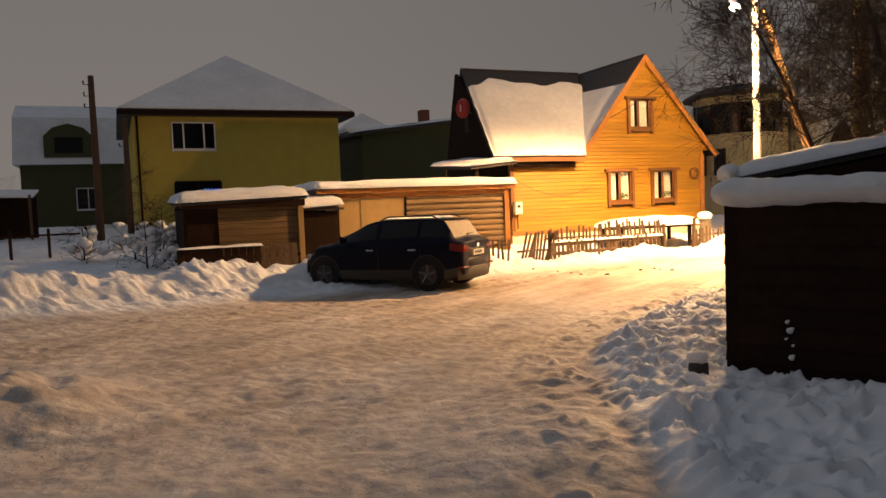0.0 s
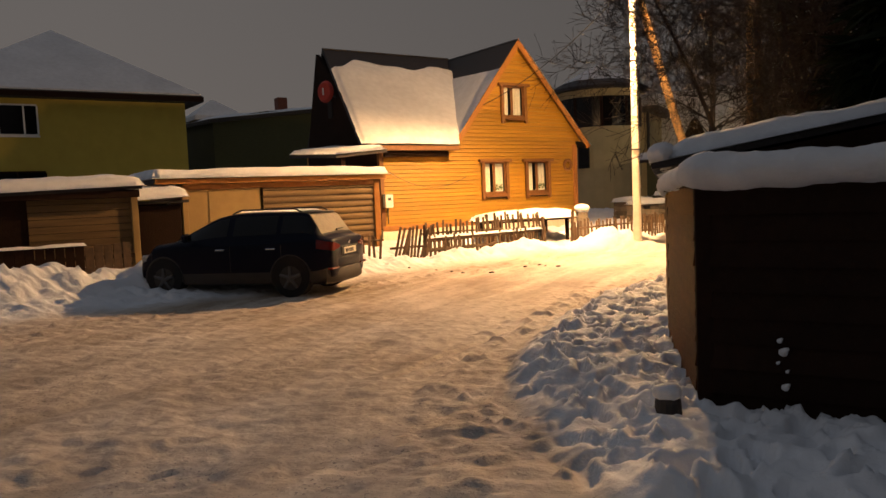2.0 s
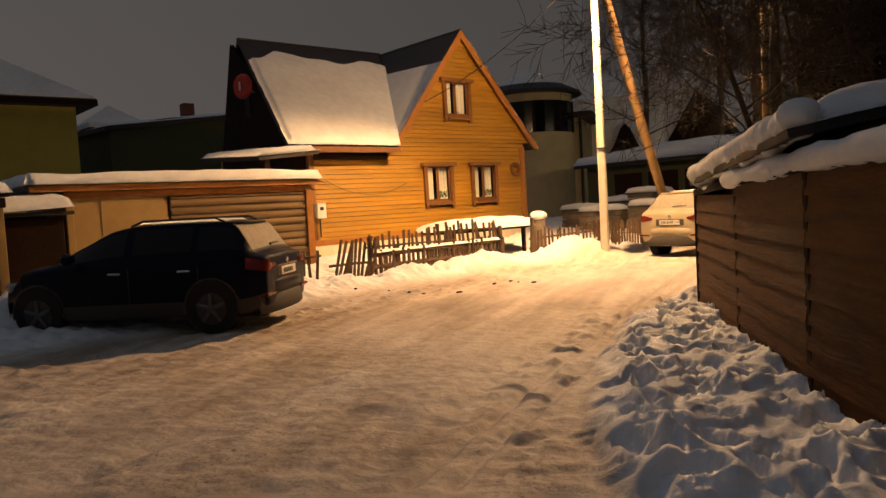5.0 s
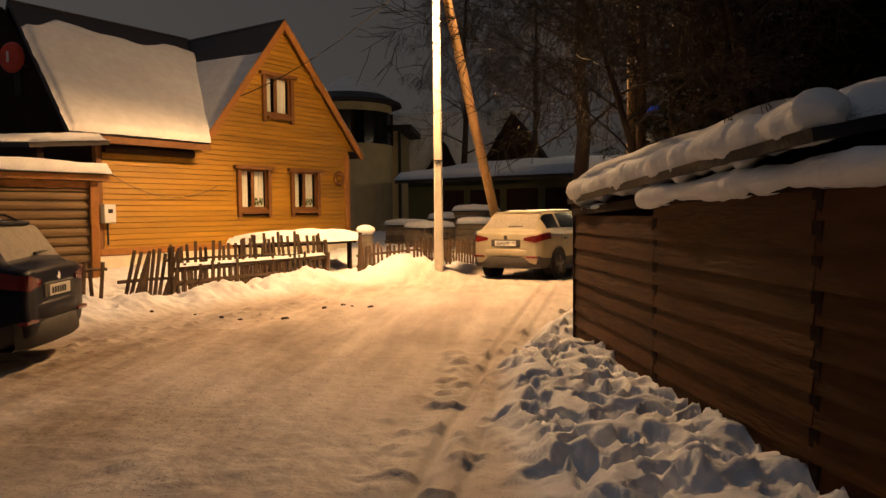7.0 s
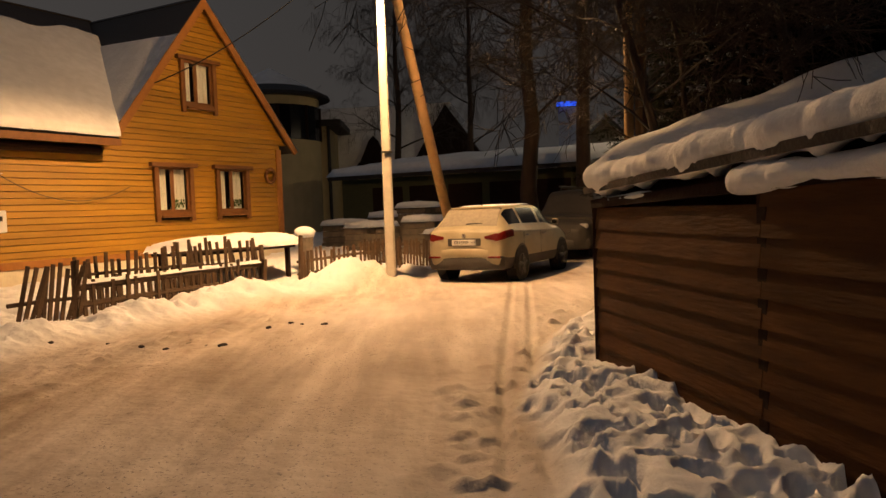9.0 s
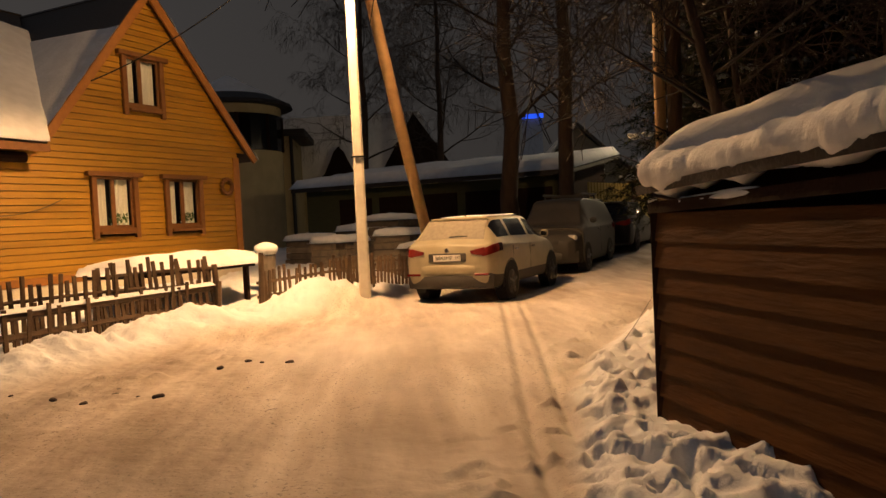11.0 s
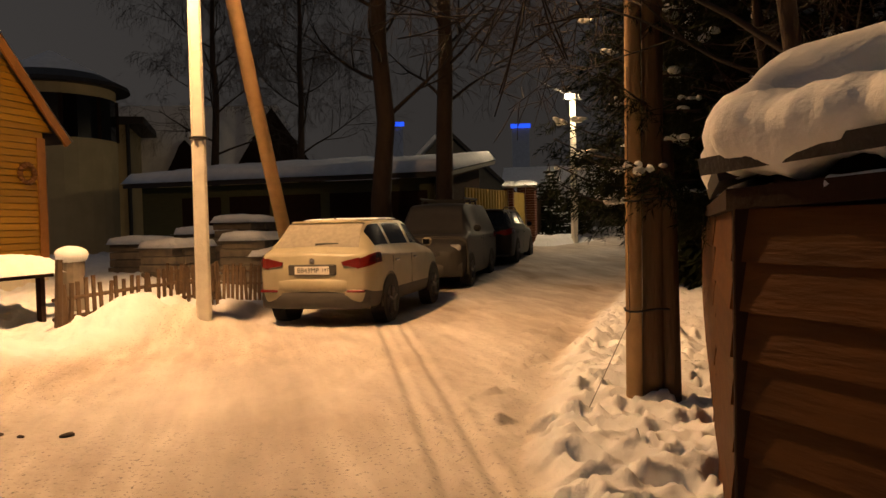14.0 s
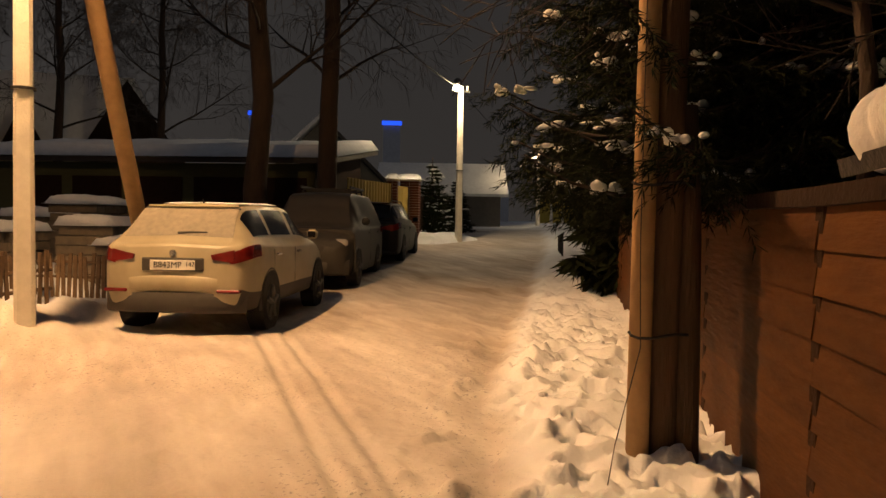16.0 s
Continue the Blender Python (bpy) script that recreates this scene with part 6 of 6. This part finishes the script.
part("turret_snow", tube([(0, 0, 6.26), (0, 0, 7.68)], [2.72, 0.1], 28), M_SNOW, tower)
part("wing", box(-6, 2.6, 0.5, 6, -0.5, 4.9), M_CREAM, tower)
part("wing_roof", box(-6.2, 3.3, 0.2, 6.3, 4.9, 5.2), M_ROOF, tower)
for x in (0.35, 1.45):
    part("window", box(x, x + 0.7, 0.42, 0.49, 2.3, 3.7), M_CARGLASS, tower)
    part("window", box(x - 2.0, x - 1.4, -2.42, -2.05, 1.9, 3.3), M_CARGLASS, tower)
part("downpipe", tube([(2.65, 0.45, 0), (2.65, 0.45, 4.9)], [0.08, 0.08], 8), M_CABLE, tower)

manor = thing("house", pose(-6.2, 51.0, 0.8, 0, 0, -8), "large house under a steep snowy roof with a curved dormer", "house")
part("wall", box(-5.2, 4.8, 0, 8, -0.5, 2.9), M_CREAM, manor)
part("roof", prism([(-5.9, 2.8), (-4.9, 3.6), (-3.7, 6.4), (3.9, 6.4), (1.4, 2.8)], -0.7, 8.5), M_SNOW, manor, "snowy hipped roof")
part("gable", prism([(3.6, 6.3), (1.5, 2.8), (6.0, 2.8)], -0.8, 8.0), M_DARKWOOD, manor)
k = np.linspace(-1.5, 1.5, 13)
part("dormer", prism([(-1.5, 2.9), *[(v - 0.4, 3.0 + 1.75 * math.exp(-(v / 0.62) ** 2)) for v in k], (1.2, 2.9)], -1.0, 2.5), M_DARKWOOD, manor, "dark bell-shaped dormer")
plain_window(manor, -5.3, 0.5, 1.5, 0.8, 2.3, (0.5,), M_WHITE)
part("window", box(-3.6, -2.8, -0.04, 0.02, 1.0, 2.4), M_CARGLASS, manor)

# long low building with a snowy roof, and the yard before it
low_house = thing("garage_row", on_grid(-15.7, 28.6, 0.4), "long low garage row with a deep snowy roof", "garage")
part("front_wall", box(-9.2, 0, 0.3, 0.45, -0.5, 2.25), M_GREEN, low_house)
part("end_wall", prism([(0.3, -0.5), (6.2, -0.5), (6.2, 3.0), (0.3, 2.3)], -0.15, 0, "x"), M_DARKWOOD, low_house)
part("left_wall", box(-9.3, -9.2, 0.3, 6.2, -0.5, 2.3), M_GREEN, low_house)
slope([(-9.6, -0.2, 2.35), (0.5, -0.2, 2.35), (0.5, 6.6, 3.15), (-9.6, 6.6, 3.15)], 0.12, "roof", M_ROOF, low_house)
part("roof_snow", snow_slab("roof_snow", (-9.6, -0.25, 2.37), (10.1, 0, 0), (0, 6.9, 0.82), 0.30, 111, 0.2, lump=0.02, edge=0.3), M_SNOW, low_house)
for k in range(5):
    part("door", box(-7.9 + 1.6 * k, -6.6 + 1.6 * k, 0.26, 0.3, -0.2, 1.9, 0.01), M_DARKWOOD, low_house)
for i, (n, u, w, d, h) in enumerate(((-19.3, 22.3, 1.2, 0.9, 0.65), (-18.0, 23.0, 1.2, 0.9, 0.98), (-17.1, 22.5, 1.1, 0.8, 0.82), (-18.9, 24.3, 1.3, 0.9, 1.14), (-20.8, 23.2, 1.1, 0.9, 0.66), (-17.5, 24.7, 1.2, 0.9, 0.82), (-20.2, 24.8, 1.2, 0.9, 0.82))):
    z0 = ground_at(0.8660254 * n + 0.5 * u, -0.5 * n + 0.8660254 * u) - 0.05
    st = thing("stone_stack", on_grid(n, u, z0, (i * 37) % 20 - 10), "dark pallet of stacked stone slabs under snow", "stone stack", "stone stacks")
    rows = int(h / 0.16)
    rnd = random.Random(i)
    for a in range(rows):
        for b in range(4):
            y0 = -w / 2 + b * w / 4
            part("stone", box(-d / 2 + rnd.uniform(-0.04, 0.04), d / 2 + rnd.uniform(-0.04, 0.04), y0 + 0.01, y0 + w / 4 - 0.01, a * 0.16, a * 0.16 + 0.15, 0.012), M_STONE, st)
    solo("stack_snow", snow_slab("stack_snow", (d / 2 + 0.05, -w / 2 - 0.05, rows * 0.16), (0, w + 0.1, 0), (-d - 0.1, 0, 0), 0.16, 120 + i, 0.08, edge=0.2), M_SNOW, on_grid(n, u, z0, (i * 37) % 20 - 10), "snow on a stone stack", "snow", "stack snow")

yf = thing("sheet_fence", on_grid(-15.15, 30.2, 0.35, -12), "yellow corrugated sheet fence along the lane", "fence")
for k in range(15):
    bm = prism([(0, 0), (0.025, 0.02), (0.025, 0.09), (0, 0.11), (0, 0.21), (-0.008, 0.21), (-0.008, 0.105), (0.017, 0.085), (0.017, 0.025), (-0.008, 0.005)], 0, 2.05, "z")
    sheet = part("sheet_rib", bm, M_YELLOWSHEET, yf)
    sheet.location = (0, k * 0.22, 0)
for n_, u, w in ((-14.45, 33.62, 0.3), (-14.15, 35.6, 0.62)):
    zb = ground_at(0.8660254 * n_ + 0.5 * u, -0.5 * n_ + 0.8660254 * u) - 0.03
    post = thing("gate_post", on_grid(n_, u, zb), "dark red brick gate post with a snow cap", "gate post", "gate posts")
    for a in range(24):
        for b in range(4):
            bm = box(-w / 2 + 0.0, -0.006, -w / 2, -0.006, 0, 0.078, 0.004)
            brick = part("brick", bm, M_BRICK, post)
            brick.matrix_local = pose(0, 0, a * 0.087, 0, 0, 90 * b)
    part("core", box(-w / 2 + 0.012, w / 2 - 0.012, -w / 2 + 0.012, w / 2 - 0.012, 0, 2.08), M_CONCRETE, post)
    part("cap", box(-w / 2 - 0.04, w / 2 + 0.04, -w / 2 - 0.04, w / 2 + 0.04, 2.085, 2.14, 0.01), M_CONCRETE, post)
    part("cap_snow", snow_slab("cap_snow", (-w / 2 - 0.05, -w / 2 - 0.05, 2.145), (w + 0.1, 0, 0), (0, w + 0.1, 0), 0.18, 130, 0.06, edge=0.15), M_SNOW, post)
gate = thing("gate", on_grid(-14.4, 33.8, 0.42, -8), "yellow sheet-metal gate between brick posts", "gate")
part("leaf", box(-0.02, 0.02, 0.0, 0.72, 0.05, 1.95, 0.006), M_YELLOWSHEET, gate)
part("leaf", box(-0.02, 0.02, 0.74, 1.46, 0.05, 1.95, 0.006), M_YELLOWSHEET, gate)
df = thing("board_fence", on_grid(-14.1, 36.0, 0.45), "dark close-boarded fence beyond the gate", "fence")
for k in range(40):
    b = part("board", box(-0.015, 0.015, 0.0, 0.21, 0, 1.75), M_DARKWOOD, df)
    b.location = (0, k * 0.22, 0)

# snowy island, lamp, spruces and roofs further along the lane
LX, LY = 7.3, 37.75
lamp_post("street_lamp", LX, LY, 0.5, 5.4, M_SODIUM, (LAMP_B[0] - LX, LAMP_B[1] - LY, LAMP_B[2] - 0.5), "lit concrete street lamp on a snowy island", base_r=0.11, top_r=0.08)
solo("snow_island", snow_slab("snow_island", (5.9, 36.9, 0.5), (2.6, 1.4, 0), (-1.0, 1.6, 0), 0.35, 141, 0.12, lump=0.05, edge=0.7), M_SNOW, pose(0, 0, 0), "ploughed snow island round the lamp post", "snow")
far_spruce = spruce(pose(7.75, 41.0, 0.6), 3.1, 1.0, 73, "small snow-dusted spruce beyond the lamp", 0.2, 22, 11, 0.09, 90, "far spruces")
for x, y, s in ((5.2, 43.5, 0.95), (9.8, 43.0, 0.8)):
    c = copy_thing(far_spruce, pose(x, y, 0.7, 0, 0, x * 50))
    c.scale = (s, s, s)
gb = thing("house", pose(6.9, 53.5, 0.8, 0, 0, -20), "steep gabled house with a snowy roof edge", "house")
part("wall", prism([(-3.2, -0.5), (3.2, -0.5), (3.2, 2.6), (0, 5.6), (-3.2, 2.6)], 0, 8), M_GREY, gb)
slope([(-3.9, -0.6, 2.2), (-3.9, 8.5, 2.2), (0, 8.5, 6.0), (0, -0.6, 6.0)], 0.18, "roof", M_SNOW, gb)
slope([(3.9, -0.6, 2.2), (3.9, 8.5, 2.2), (0, 8.5, 6.0), (0, -0.6, 6.0)], 0.18, "roof", M_ROOF, gb)
for x in (-1.1, 0.4):
    part("window", box(x, x + 0.7, -0.05, 0.02, 2.9, 4.0), M_CARGLASS, gb)
gb2 = thing("house", pose(17.3, 60.5, 0.8, 0, 0, -25), "low house with a snowy roof down the lane", "house")
part("wall", box(-4, 4, 0, 6, -0.5, 2.4), M_GREY, gb2)
slope([(-4.5, -0.6, 2.3), (4.5, -0.6, 2.3), (4.5, 3.5, 4.6), (-4.5, 3.5, 4.6)], 0.2, "roof", M_SNOW, gb2)
for i, (x, y, h) in enumerate(((23.7, 58.5, 5.2), (36.8, 76.6, 5.2), (50.0, 94.0, 5.0))):
    lamp_post("street_lamp", x, y, 0.8, h, M_FARGLOW, (-0.5, -0.3, h - 0.4), "far lit street lamp along the lane")
point_lamp("street_light_third", (23.2, 58.2, 5.6), 500, (1.0, 0.74, 0.42), 0.09)
point_lamp("street_light_fourth", (36.3, 76.3, 5.6), 500, (1.0, 0.78, 0.45), 0.09)
endwall = thing("house", pose(62.0, 109.0, 0.8, 0, 0, -32), "pale lamp-lit house front at the end of the lane", "house")
part("wall", box(-5, 5, 0, 6, -0.5, 4.2), M_YELLOWPLASTER, endwall)
slope([(-5.5, -0.6, 4.2), (5.5, -0.6, 4.2), (5.5, 3.4, 6.4), (-5.5, 3.4, 6.4)], 0.2, "roof", M_SNOW, endwall)
barrier = thing("low_railing", pose(7.0, 31.0, 0.55, 0, 0, -30), "short dark metal railing at the verge", "railing")
for i in range(7):
    part("upright", box(-0.012, 0.012, i * 0.28 - 0.012, i * 0.28 + 0.012, -0.2, 0.35), M_CABLE, barrier)
part("top_bar", box(-0.014, 0.014, -0.05, 1.75, 0.35, 0.38), M_CABLE, barrier)

# the town on the horizon
rnd = random.Random(5)
for i in range(26):
    a = math.radians(rnd.uniform(-24, 48))
    dist = rnd.uniform(420, 800)
    w, h = rnd.uniform(14, 34), rnd.uniform(10, 34)
    x, y = dist * math.sin(a), dist * math.cos(a)
    tb = thing("tower_block", pose(x, y, -2, 0, 0, rnd.uniform(0, 90)), "far dark tower block with a few lit windows", "building", "town")
    part("wall", box(-w / 2, w / 2, -7, 7, 0, h), M_CITY, tb)
    bm = bmesh.new()
    for _ in range(22):
        wx, wz = rnd.uniform(-w / 2 + 1, w / 2 - 2), 3 * int(rnd.uniform(1, h / 3))
        s = rnd.choice((-1, 1))
        box(wx, wx + 1.5, s * 7.05 - 0.05, s * 7.05 + 0.05, wz, wz + 1.5, 0, bm)
    part("lit_windows", bm, M_CITYGLOW, tb)
for x, y, z, w in ((54, 300, 39.5, 9), (107, 300, 39.5, 8)):
    d = math.atan2(x + 4, y - 14)
    sign = thing("roof_sign", pose(x, y, z, 0, 0, -math.degrees(d)), "lit blue rooftop sign on a far tower", "sign", "roof signs")
    part("panel", box(-w / 2, w / 2, 0, 0.5, 0, 1.7), M_BLUEGLOW, sign)
    part("tower", box(-w / 2 + 0.5, w / 2 - 0.5, 0.6, 12, -z - 2, -0.5), M_CITY, sign)


# ---- cables, clods and small things ----
def cable(a, b, sag, r, label):
    a, b = Vector(a), Vector(b)
    pts = [a.lerp(b, i / 20) - Vector((0, 0, sag * 4 * (i / 20) * (1 - i / 20))) for i in range(21)]
    solo("overhead_cable", tube(pts, [r] * 21, 5), M_CABLE, pose(0, 0, 0), label, "cable", "overhead cables")


cable((PX, PY, 6.9), (-9.8, 24.6, 4.2), 0.35, 0.012, "thin service cable from lamp post to house")
cable((PX, PY, 7.1), (-22.0, 8.0, 8.4), 0.5, 0.012, "overhead wire crossing the lane")
cable((PX, PY, 7.1), (LX, LY, 5.8), 0.5, 0.02, "overhead wire between lamp posts")
cable((LX, LY, 5.8), (23.7, 58.5, 6.0), 0.6, 0.02, "overhead wire down the lane")
cable((-1.65, 17.6, 8.4), (PX, PY, 7.0), 0.25, 0.012, "overhead wire to the wooden pole")
rnd = random.Random(9)
for n_, (x, y) in enumerate([(-7.05, 16.97), (-5.8, 18.46), (-6.66, 17.16), (-6.44, 17.02), (-8.5, 17.4), (-7.9, 17.5), (-6.2, 18.3), (-5.5, 18.4), (-6.9, 17.3), (-5.95, 18.5), (-7.4, 17.2)]):
    s = rnd.uniform(0.016, 0.042)
    solo("clod", blobs("clod", [((0, 0, 0), s * 1.5, s, s * 0.6, rnd.uniform(0, 3))], rnd, M_DIRT), M_DIRT, pose(x, y, ground_at(x, y) + s * 0.25), "dark frozen clod of dirt on the snow", "clod", "clods")
hat = thing("bucket", pose(-1.62, 8.05, ground_at(-1.62, 8.05) - 0.02, 0, 0, 20), "black upturned bucket topped with snow by the wall", "bucket")
part("body", tube([(0, 0, 0), (0, 0, 0.09), (0, 0, 0.13)], [0.085, 0.08, 0.07], 14), M_CLADDING, hat)
part("snow_cap", blobs("snow_cap", [((0, 0, 0.15), 0.095, 0.09, 0.06, 0)], rnd), M_SNOW, hat)
